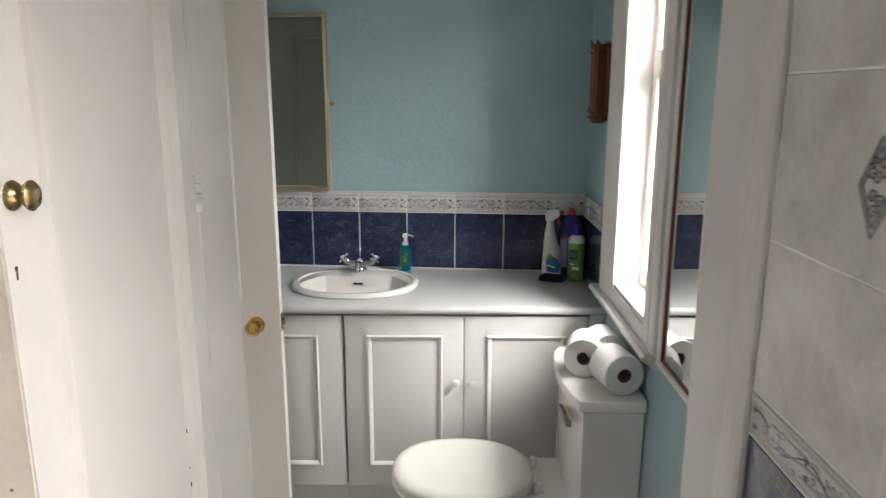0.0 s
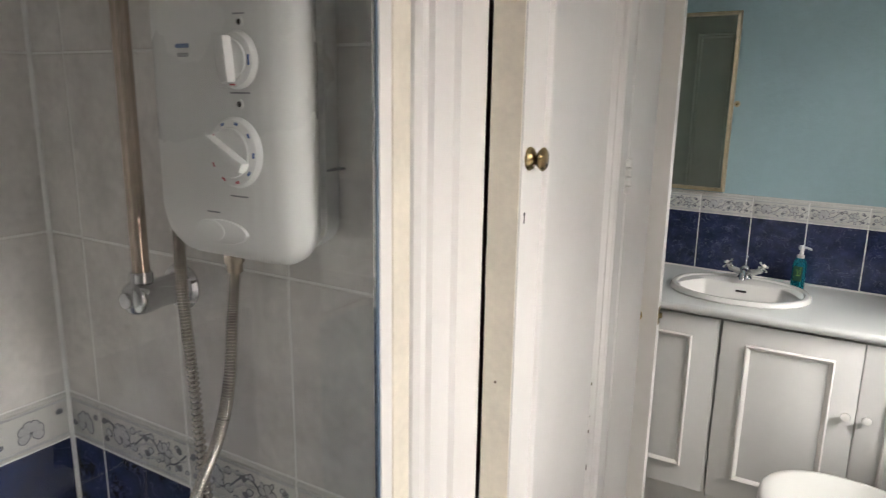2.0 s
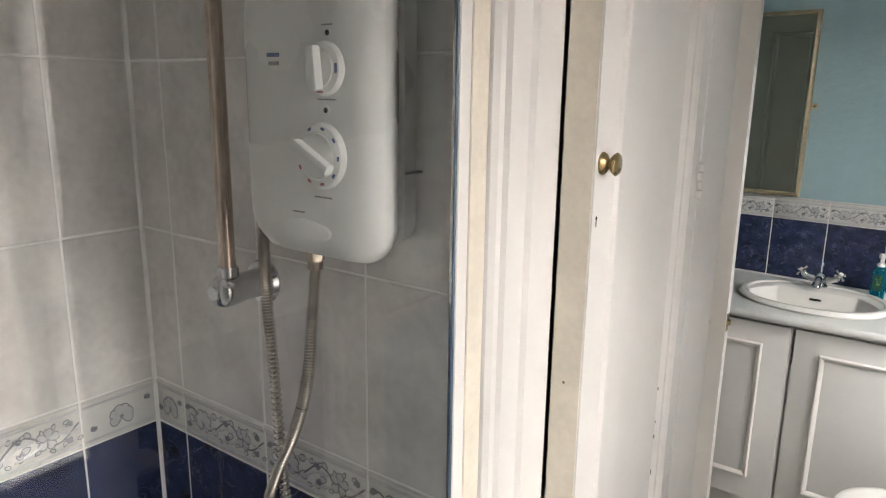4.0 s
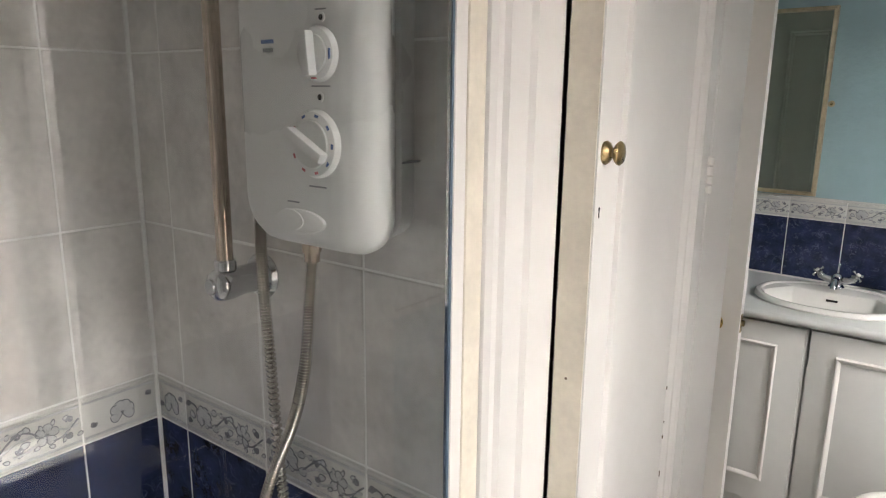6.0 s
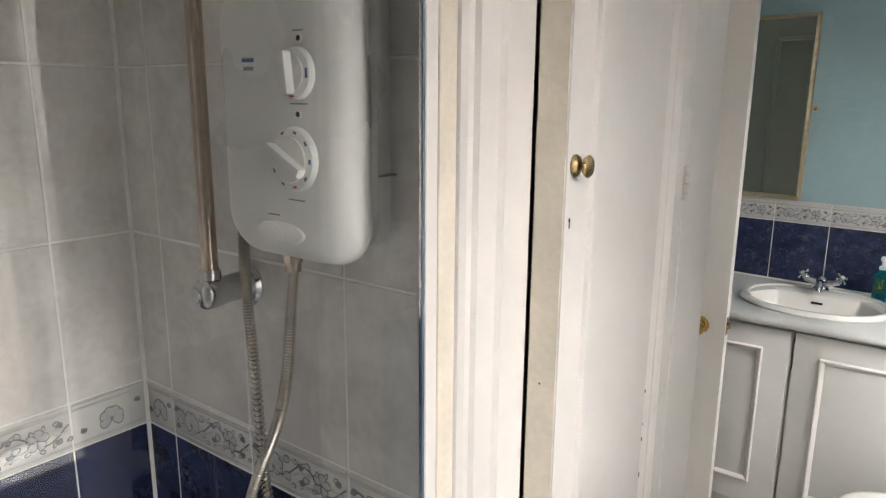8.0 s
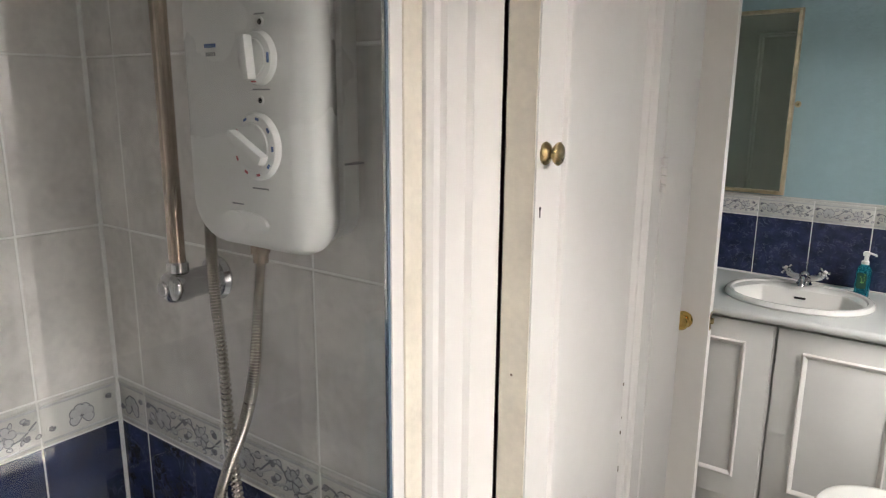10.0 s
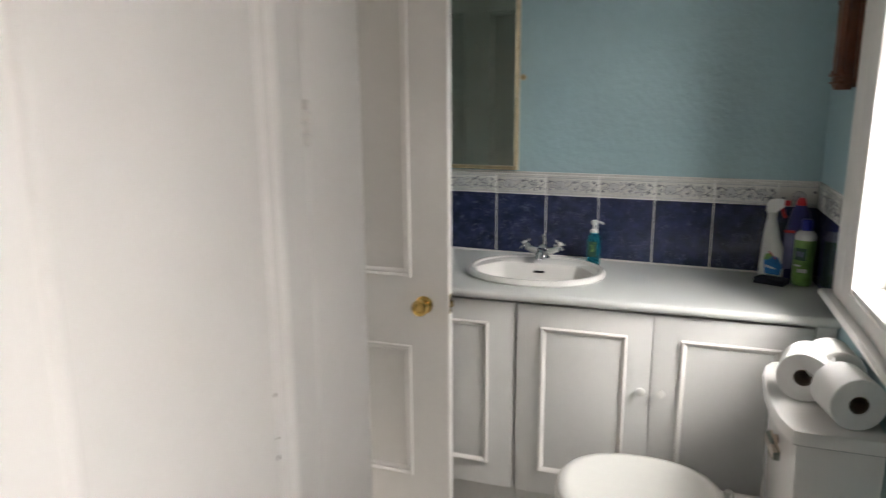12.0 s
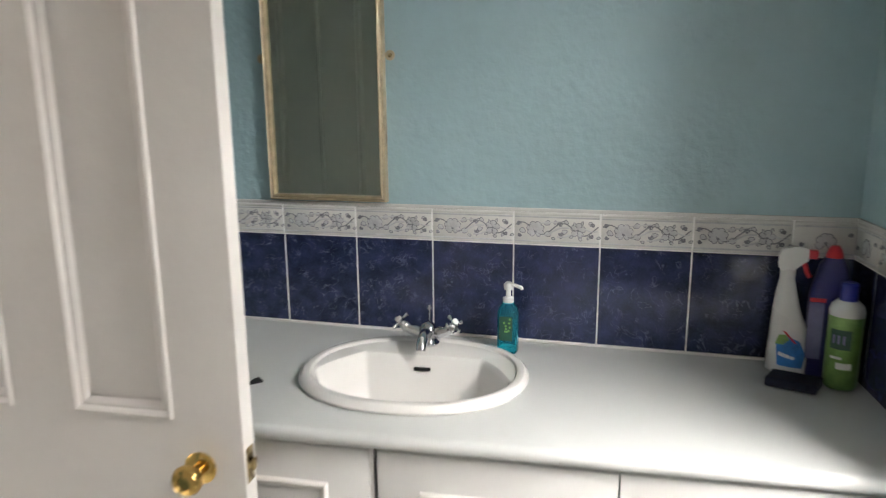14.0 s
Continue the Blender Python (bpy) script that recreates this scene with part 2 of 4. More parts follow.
def solo(name, bm, material, label, category, kind="", group="", smooth=40):
    """A thing of one mesh, with its origin at its base."""
    lo = Vector((min(v.co.x for v in bm.verts) + max(v.co.x for v in bm.verts), min(v.co.y for v in bm.verts) + max(v.co.y for v in bm.verts), 2 * min(v.co.z for v in bm.verts))) / 2
    bm.transform(Matrix.Translation(-lo))
    ob = new(name, mesh(name, bm, material, smooth))
    ob.location = lo
    BASE[ob] = Matrix.Translation(lo)
    return tagged(ob, label, category, group, kind)


def structure(name, bm, material, label, smooth=0):
    return solo(name, bm, material, label, "structure", "structure", smooth=smooth)


def wall_with_hole(name, material, label, x0, x1, y0, y1, z0, z1, hy0, hy1, hz0, hz1):
    """A wall along y with one opening through it."""
    return structure(name, bm_join(
        bm_box(x0, x1, y0, hy0, z0, z1), bm_box(x0, x1, hy1, y1, z0, z1),
        bm_box(x0, x1, hy0, hy1, z0, hz0), bm_box(x0, x1, hy0, hy1, hz1, z1)), material, label)


# ---- the shell ----
TOP = 2.36
EAST, NEAR_E, LEFT, SHN, SHW = 0.575, 0.516, -0.33, 0.675, -0.985
FAR = Matrix.Translation((0.074, 3.0595, 0)) @ Matrix.Rotation(radians(-4), 4, "Z")   # the back wall stands askew


def far(bm):
    return bm_move(bm, FAR)


structure("floor", bm_box(-2.4, 0.8, -1.3, 3.4, -0.1, 0.0), VINYL, "pale vinyl bathroom floor")
structure("ceiling", bm_box(-2.4, 0.8, -1.3, 3.4, TOP, TOP + 0.1), PLASTER, "plain white plaster ceiling")
wall_far = structure("wall_north", far(bm_box(-1.7, 0.8, 0.0, 0.15, 0, TOP)), TEAL, "pale blue painted back wall with uneven plaster")
wall_e = wall_with_hole("wall_east", TEAL, "pale blue painted outer wall with a window", EAST, 0.72, 1.50, 3.3, 0, TOP, 2.02, 2.40, 0.985, 2.02)
wall_ne = wall_with_hole("wall_east_tiled", GROUT, "outer wall of the shower area under pale grey tiles", NEAR_E + 0.001, 0.72, -1.2, 1.50, 0, TOP, 0.29, 0.690, 0.90, 2.0)
wall_s = structure("wall_south", bm_box(-1.2, 0.8, -1.25, -1.1, 0, TOP), PLASTER, "plain white wall behind the walk")
wall_shw = structure("wall_west_shower", bm_box(-1.1, SHW - 0.001, -1.2, 0.75, 0, TOP), GROUT, "shower wall under pale grey and navy tiles")
wall_shn = structure("wall_north_shower", bm_box(-1.1, -0.3665, SHN + 0.001, 0.747, 0, TOP), GROUT, "shower end wall under pale grey and navy tiles")
structure("wall_south_shower", bm_box(-1.1, -0.43, -0.62, -0.5, 0, TOP), PLASTER, "plain end wall of the shower")
structure("wall_cupboard", bm_join(bm_box(-1.1, LEFT - 0.014, 1.276, 1.430, 0, TOP), bm_box(-0.40, -0.352, 0.747, 1.276, 1.99, TOP)), PLASTER, "white end wall of the cupboard")
# the shade inside the cupboard is given by a near-black back wall
structure("wall_cupboard_back", bm_box(-1.1, -1.0, 0.747, 1.276, 0, TOP), DARK, "cupboard back wall coloured near-black for the unlit inside")
wall_with_hole("wall_west", TEAL, "pale blue wall with the entrance doorway", -1.36, -1.25, 1.30, 3.4, 0, TOP, 1.69, 2.470, 0.0, 2.03)
structure("wall_hall", bm_join(bm_box(-2.4, -2.3, 0.6, 1.38, 0, TOP), bm_box(-2.4, -2.3, 2.32, 3.4, 0, TOP), bm_box(-2.4, -2.3, 1.38, 2.32, 0, 0.93), bm_box(-2.4, -2.3, 1.38, 2.32, 2.07, TOP), bm_box(-2.3, -1.36, 0.6, 0.7, 0, TOP), bm_box(-2.3, -1.36, 3.3, 3.4, 0, TOP), bm_box(-1.36, -1.1, 1.2, 1.30, 0, TOP)), PLASTER, "plain walls of the hall with a window opening")


def bm_prism(poly, z0, z1):
    return bm_rings([[Vector((x, y, z0)) for x, y in poly], [Vector((x, y, z1)) for x, y in poly]])


def bm_frame(x0, x1, z0, z1, profile):
    """A mitred frame in the plane y = 0 from (inset, y) pairs of its section, closed round."""
    rings = []
    for i, y in profile + profile[:1]:
        rings.append([Vector((x0 + i, y, z0 + i)), Vector((x1 - i, y, z0 + i)), Vector((x1 - i, y, z1 - i)), Vector((x0 + i, y, z1 - i))])
    return bm_rings(rings, False, False)


def bm_superellipse(cx, cy, rx, ry, z, n=48, e=2.4, egg=0.0):
    pts = []
    for k in range(n):
        a = 2 * math.pi * k / n
        c, s = math.cos(a), math.sin(a)
        x = math.copysign(abs(c) ** (2 / e), c)
        y = math.copysign(abs(s) ** (2 / e), s)
        pts.append(Vector((cx + rx * x, cy + ry * y * (1 + egg * x), z)))
    return pts


# ---- door frames and architraves ----
arch_l = thing("door_architrave", "white gloss moulded architrave of the cupboard door", "architrave", (-0.34, 0.68, 0), kind="structure")
part("moulding", bm_prism([(-0.3665, 0.6505), (-0.3538, 0.6505), (-0.351, 0.6515), (-0.3465, 0.657), (-0.3455, 0.664), (-0.3510, 0.667), (-0.3500, 0.671), (-0.3445, 0.674), (-0.3405, 0.684), (-0.3385, 0.697), (-0.3435, 0.701), (-0.3435, 0.704), (-0.3375, 0.709), (-0.337, 0.759), (-0.352, 0.759), (-0.3665, 0.7585)], 0, 2.06), PAINT, arch_l, smooth=25)
part("edge_strip", bm_prism([(-0.3665, 0.6263), (-0.3572, 0.6263), (-0.3562, 0.6275), (-0.3545, 0.650), (-0.3665, 0.650)], 0, 2.06), CREAM, arch_l, "yellowed bare timber edge strip", smooth=0)
part("head", bm_box(-0.352, -0.336, 0.700, 1.40, 1.985, 2.06, 0.003), PAINT, arch_l)
lining = thing("door_lining", "white gloss door lining beside the cupboard hinges", "door lining", (-0.34, 1.3, 0), kind="structure")
part("jamb", bm_prism([(LEFT - 0.009, 1.2645), (LEFT - 0.006, 1.267), (LEFT - 0.006, 1.425), (LEFT - 0.012, 1.434), (-0.42, 1.434), (-0.42, 1.2645)], 0, 2.06), PAINT, lining, smooth=25)
part("stop", bm_box(-0.385, -0.37, 0.749, 0.765, 0, 1.985, 0.002), PAINT2, lining)
post = thing("door_architrave", "white gloss moulded architrave at the end of the tiled wall", "architrave", (0.51, 1.4, 0), kind="structure")
part("moulding", bm_prism([(0.516, 1.285), (0.508, 1.285), (0.502, 1.290), (0.500, 1.298), (0.504, 1.306), (0.509, 1.310), (0.509, 1.316), (0.503, 1.322), (0.499, 1.334), (0.501, 1.346), (0.504, 1.352), (0.500, 1.358), (0.498, 1.364), (0.498, 1.506), (0.502, 1.512), (0.574, 1.512), (0.574, 1.48), (0.516, 1.48)], 0, TOP - 0.002), PAINT, post, smooth=25)


entrance = thing("door_lining", "white gloss lining and architrave of the entrance doorway", "door lining", (-1.3, 2.07, 0), kind="structure")
for y0, y1 in ((2.438, 2.469), (1.691, 1.722)):
    part("jamb", bm_box(-1.364, -1.246, y0, y1, 0, 2.0, 0.002), PAINT, entrance)
part("head", bm_box(-1.364, -1.246, 1.691, 2.469, 2.0, 2.029, 0.002), PAINT, entrance)
for y, d in ((2.472, 1), (1.688, -1)):
    part("architrave", bm_prism([(-1.2495, y), (-1.238, y), (-1.235, y + d * 0.008), (-1.238, y + d * 0.016), (-1.232, y + d * 0.030), (-1.230, y + d * 0.060), (-1.2495, y + d * 0.062)], 0, 2.03), PAINT, entrance, smooth=25)
part("architrave", bm_box(-1.2495, -1.232, 1.626, 2.534, 2.031, 2.092, 0.004), PAINT, entrance)
part("catch_plate", bm_join(bm_box(-1.350, -1.322, 2.4345, 2.4382, 0.640, 0.692, 0.001), bm_lathe([(0, 0), (0.006, 0), (0.005, 0.008), (0, 0.009)], 16, Matrix.Translation((-1.330, 2.4345, 0.668)) @ Matrix.Rotation(radians(90), 4, "X"))), RAILSTEEL, entrance, "dull metal plate on the jamb")


# ---- doors ----
MOULD = [(0.0, 0.0), (0.002, -0.005), (0.006, -0.006), (0.010, -0.002), (0.012, 0.003), (0.016, 0.002), (0.020, 0.004), (0.026, 0.011), (0.0, 0.011)]


def panel_door(ob, m, w, h, t, panels, paint):
    """Stiles, rails, sunk panels and mouldings on both faces; the front is at y = 0, facing -y."""
    xs = sorted({0, w, *[p[0] for p in panels], *[p[1] for p in panels]})
    cut = []
    zs = sorted({0.006, h, *[p[2] for p in panels], *[p[3] for p in panels]})
    for xa, xb in zip(xs, xs[1:]):
        for za, zb in zip(zs, zs[1:]):
            cx, cz = (xa + xb) / 2, (za + zb) / 2
            if not any(p[0] < cx < p[1] and p[2] < cz < p[3] for p in panels):
                cut.append(bm_box(xa, xb, 0, t, za, zb))
    body = bm_join(*cut)
    part("leaf", bm_move(body, m), paint, ob, smooth=0)
    for x0, x1, z0, z1 in panels:
        p = part("panel", bm_move(bm_box(x0 - 0.002, x1 + 0.002, 0.011, t - 0.011, z0 - 0.002, z1 + 0.002), m), paint, ob, smooth=0)
        part("moulding", bm_move(bm_frame(x0 - 0.002, x1 + 0.002, z0 - 0.002, z1 + 0.002, MOULD), m), paint, p, smooth=0)
        back = [(i, t - y) for i, y in MOULD]
        part("moulding", bm_move(bm_frame(x0 - 0.002, x1 + 0.002, z0 - 0.002, z1 + 0.002, back), m), paint, p, smooth=0)


def knob_bm(r, length, m):
    return bm_lathe([(0, 0), (r * 0.95, 0), (r, 0.002), (r * 0.85, 0.005), (r * 0.42, 0.008), (r * 0.38, length * 0.45), (r * 0.75, length * 0.58), (r * 0.98, length * 0.74), (r, length * 0.82), (r * 0.8, length * 0.95), (r * 0.4, length), (0, length)], 28, m)


M_CUP = Matrix.Translation((-0.297, 0.762, 0)) @ Matrix.Rotation(radians(94.6), 4, "Z")
cup = thing("cupboard_door", "white gloss panelled cupboard door standing slightly ajar", "door", (-0.31, 0.98, 0), kind="structure")
panel_door(cup, M_CUP, 0.502, 1.972, 0.035, [(0.066, 0.426, 0.24, 1.86)], PAINT)
for z0 in (1.262, 0.94):
    part("nail_hole", bm_lathe([(0, 0), (0.0016, 0), (0.0010, 0.0004), (0, 0.0005)], 10, M_CUP @ Matrix.Translation((-0.0015, 0.020, z0)) @ Matrix.Rotation(radians(-90), 4, "Y")), CARD, cup, "small hole in the door edge")
part("bare_edge", bm_move(bm_box(-0.0015, 0.0, 0.002, 0.034, 0.01, 1.97), M_CUP), CREAM, cup, "worn cream door edge", smooth=0)
FACE = Matrix.Rotation(radians(90), 4, "X")   # turns +z to -y
part("knob", knob_bm(0.0120, 0.0195, M_CUP @ Matrix.Translation((0.018, 0, 1.499)) @ FACE), OLDBRASS, cup, "tarnished brass door knob")
# flat black keyhole shape, its inner shade put into the colour
key = bm_join(bm_lathe([(0, 0), (0.0021, 0), (0.0021, 0.0006), (0, 0.0006)], 14, M_CUP @ Matrix.Translation((0.012, 0.0002, 1.443)) @ FACE), bm_move(bm_box(0.0111, 0.0129, -0.0005, 0.001, 1.434, 1.443), M_CUP))
part("keyhole", key, DARK, cup, "dark keyhole")
for z0 in (1.405, 0.30):
    hinge = bm_join(*[bm_lathe([(0, 0), (0.0045, 0), (0.0062, 0.001), (0.0062, 0.0118), (0.0045, 0.0128), (0, 0.0128)], 14, Matrix.Translation((-0.3340, 1.2600, z0 + 0.0148 * k))) for k in range(4)])
    part("hinge", hinge, PAINT2, cup, "painted butt hinge")
# chipped paint along the hinge side
for z0, dz, wd in ((1.103, 0.005, 0.0016), (1.046, 0.003, 0.0012), (1.018, 0.006, 0.0018), (0.951, 0.010, 0.0014), (0.884, 0.004, 0.0018), (0.83, 0.015, 0.0012)):
    part("paint_chip", bm_move(bm_box(0.3993, 0.4001, 0.0090, 0.0090 + wd, z0, z0 + dz), M_CUP), CARD, cup, "dark chip in the paint", smooth=0)

M_DOOR = Matrix.Translation((-1.215, 2.432, 0))
door = thing("room_door", "white four-panel bathroom door standing open against the vanity", "door", (-0.87, 2.45, 0), kind="structure")
panel_door(door, M_DOOR, 0.685, 1.98, 0.037, [(0.076, 0.249, 0.912, 1.86), (0.376, 0.560, 0.912, 1.86), (0.076, 0.249, 0.225, 0.683), (0.374, 0.556, 0.225, 0.683)], PAINT2)
for side, rot in ((0.0, FACE), (0.037, Matrix.Rotation(radians(-90), 4, "X"))):
    k = part("knob", bm_lathe([(0, 0), (0.028, 0), (0.029, 0.003), (0.025, 0.006), (0.011, 0.009), (0.010, 0.022), (0.017, 0.028), (0.0255, 0.038), (0.0265, 0.046), (0.022, 0.053), (0.012, 0.056), (0.011, 0.0535), (0, 0.0535)], 32, M_DOOR @ Matrix.Translation((0.605, side, 0.826)) @ rot), BRASS, door, "polished brass door knob")
part("latch_plate", bm_move(bm_box(0.684, 0.687, 0.008, 0.030, 0.800, 0.862, 0.001), M_DOOR), OLDBRASS, door, "dull brass latch plate")
part("latch_bolt", bm_move(bm_box(0.686, 0.696, 0.013, 0.025, 0.822, 0.842, 0.003), M_DOOR), OLDBRASS, door)


# ---- windows of the outer wall ----
def window(name, label, wx, y0, y1, z0, z1, rail0, rail1, aw_n, aw_s, board_z, nose):
    """Sash window in an opening: wx is the face of the wall inside."""
    ob = thing(name, label, "window", (0.64, (y0 + y1) / 2, z0), kind="structure")
    xs = 0.640
    fr = part("window_frame", bm_join(bm_box(xs, 0.70, y0, y0 + 0.04, z0, z1), bm_box(xs, 0.70, y1 - 0.04, y1, z0, z1), bm_box(xs, 0.70, y0 + 0.04, y1 - 0.04, z0, z0 + 0.038), bm_box(xs, 0.70, y0 + 0.04, y1 - 0.04, z1 - 0.05, z1), bm_box(xs, 0.70, y0 + 0.04, y1 - 0.04, rail0, rail1)), PAINT2, ob, smooth=0)
    for za, zb in ((z0 + 0.038, rail0), (rail1, z1 - 0.05)):
        part("glazing_bead", bm_move(bm_frame(-(y1 - 0.04), -(y0 + 0.04), za, zb, [(0, 0), (0.004, 0.0), (0.012, 0.022), (0.0, 0.022)]), Matrix.Translation((xs + 0.001, 0, 0)) @ Matrix.Rotation(radians(-90), 4, "Z")), PAINT2, fr, smooth=0)
        p = part("pane", bm_box(0.664, 0.668, y0 + 0.036, y1 - 0.036, za - 0.004, zb + 0.004), PANE, ob, smooth=0)
        p.visible_shadow = False
    # reveal boards line the opening
    part("reveal", bm_join(bm_box(wx - 0.02, xs, y1 - 0.003, y1 + 0.006, z0, z1), bm_box(wx - 0.02, xs, y0 - 0.006, y0 + 0.003, z0, z1), bm_box(wx - 0.02, xs, y0, y1, z1 - 0.003, z1 + 0.006)), PAINT, ob, smooth=0)
    part("window_board", bm_box(wx - 0.02, xs, y0 - 0.004, y1 + 0.004, z0 - 0.012, z0 + 0.004, 0.002), PAINT, ob)
    # architraves with a stepped section
    for ya, yb, s in ((y1 - 0.02, y1 + aw_n, 1), (y0 - aw_s, y0 + 0.005, -1)):
        a, b = (ya, yb) if s > 0 else (yb, ya)
        d = b - a
        poly = [(wx, a), (wx - 0.022, a), (wx - 0.025, a + d * 0.06), (wx - 0.025, a + d * 0.45), (wx - 0.020, a + d * 0.5), (wx - 0.024, a + d * 0.58), (wx - 0.028, a + d * 0.8), (wx - 0.024, b), (wx, b)]
        part("architrave", bm_prism(poly, board_z, z1 + 0.11), PAINT, ob, smooth=25)
    part("architrave", bm_box(wx - 0.025, wx, y0 - aw_s, y1 + aw_n, z1 + 0.0, z1 + 0.11, 0.003), PAINT, ob)
    part("apron", bm_box(wx - 0.026, wx, y0 - 0.01, y1 - 0.014, board_z, z0 - 0.010, 0.003), PAINT, ob)
    # moulded sill nosing
    n = [(wx, board_z), (nose + 0.006, board_z), (nose, board_z - 0.006), (nose, board_z - 0.014), (nose + 0.008, board_z - 0.02), (nose + 0.02, board_z - 0.024), (nose + 0.024, board_z - 0.034), (wx, board_z - 0.034)]
    sy0, sy1 = y0 - aw_s - 0.01, y1 + aw_n + 0.03
    part("window_sill", bm_rings([[Vector((x, sy0, z)) for x, z in n], [Vector((x, sy1, z)) for x, z in n]]), PAINT, ob, smooth=25)
    return ob


window("window_1", "white painted sash window with a moulded sill over the cistern", EAST, 2.02, 2.40, 0.985, 2.02, 1.63, 1.70, 0.175, 0.10, 0.928, 0.522)
window("window_2", "white painted sash window in the tiled wall opposite the shower", NEAR_E, 0.29, 0.690, 0.90, 2.0, 1.485, 1.57, 0.072, 0.09, 0.86, 0.47)
solo("neighbouring_wall", bm_box(2.6, 2.8, -8, 26, -0.2, 3.6), BRICK, "pale pink rendered wall across the passage outside", "wall", "structure", smooth=0)
structure("ground", bm_box(-60, 60, -60, 60, -0.3, -0.2), PAVING, "grey paved ground outside the windows")


# ---- vanity ----
CF = 2.544
worktop_hole = bm_superellipse(-0.332, 2.808, 0.215, 0.165, 0, 64, 2.2)


def worktop_bm():
    x0, x1, y0, y1, cx, cy = -1.249, 0.574, 2.540, 3.14, -0.332, 2.808
    inner, outer = [], []
    angles = sorted([math.atan2(p.y - cy, p.x - cx) for p in worktop_hole] + [math.atan2(y - cy, x - cx) for x in (x0, x1) for y in (y0, y1)])
    for a in angles:
        c, s = math.cos(a), math.sin(a)
        k = min((x1 - cx) / c if c > 1e-9 else (x0 - cx) / c if c < -1e-9 else 9e9, (y1 - cy) / s if s > 1e-9 else (y0 - cy) / s if s < -1e-9 else 9e9)
        outer.append((cx + k * c, cy + k * s))
        r = 1 / ((abs(c) / 0.215) ** 2.2 + (abs(s) / 0.165) ** 2.2) ** (1 / 2.2)
        inner.append((cx + r * c, cy + r * s))
    v = lambda ps, z: [Vector((x, y, z)) for x, y in ps]
    return bm_rings([v(inner, 0.86), v(outer, 0.86), v(outer, 0.831), v(inner, 0.831), v(inner, 0.86)], False, False)


top = thing("worktop", "pale grey-green laminate worktop with a rounded front edge", "worktop", (-0.33, 2.8, 0.83))
part("slab", worktop_bm(), LAMINATE, top, smooth=0)
nose_pts = [(2.541, 0.86)] + [(2.541 - 0.0145 * math.sin(radians(a)), 0.8455 + 0.0145 * math.cos(radians(a))) for a in range(15, 181, 15)] + [(2.541, 0.831)]
part("front_edge", bm_rings([[Vector((x, y, z)) for y, z in nose_pts] for x in (-1.249, 0.574)]), LAMINATE, top)


def cabinet_door(cab, x0, x1, px0, px1, knob_x):
    d = part("door", bm_box(x0 + 0.0015, x1 - 0.0015, CF, CF + 0.018, 0.168, 0.8225, 0.0015), CABINET, cab)
    prof = [(0, 0.001), (0.0, -0.004), (0.004, -0.009), (0.009, -0.007), (0.014, -0.003), (0.018, 0.001)]
    part("moulding", bm_move(bm_frame(px0, px1, 0.250, 0.752, prof), Matrix.Translation((0, CF, 0))), PAINT2, d, smooth=0)
    if knob_x is not None:
        part("knob", bm_lathe([(0, 0), (0.006, 0), (0.006, 0.008), (0.0125, 0.012), (0.014, 0.017), (0.0125, 0.021), (0.006, 0.023), (0, 0.023)], 24, Matrix.Translation((knob_x, CF, 0.579)) @ FACE), CERAMIC, d, "small white round knob")
    return d


cab = thing("vanity_cabinet", "white vanity cabinet with one framed door beside the open room door", "cabinet", (-0.8, 2.8, 0), group="vanity units")
part("body", bm_join(bm_box(-1.249, -0.345, CF + 0.019, 3.0, 0.165, 0.690), bm_box(-1.249, -0.345, CF + 0.06, 3.0, 0.0, 0.165), bm_box(-1.249, -0.345, CF + 0.060, CF + 0.076, 0.690, 0.8305), bm_box(-0.352, -0.3435, CF + 0.006, CF + 0.0185, 0.168, 0.8225)), CABINET, cab, smooth=0)
cabinet_door(cab, -0.770, -0.350, -0.690, -0.430, None)
cab2 = thing("vanity_cabinet", "white vanity cabinet with two framed doors and round knobs", "cabinet", (0.1, 2.8, 0), group="vanity units")
part("body", bm_join(bm_box(-0.343, 0.57, CF + 0.019, 3.0, 0.165, 0.690), bm_box(-0.343, 0.57, CF + 0.06, 3.0, 0.0, 0.165), bm_box(-0.343, 0.57, CF + 0.060, CF + 0.076, 0.690, 0.8305), bm_box(0.518, 0.57, CF, CF + 0.018, 0.168, 0.831)), CABINET, cab2, smooth=0)
cabinet_door(cab2, -0.337, 0.083, -0.258, 0.008, 0.056)
cabinet_door(cab2, 0.083, 0.515, 0.164, 0.436, 0.113)


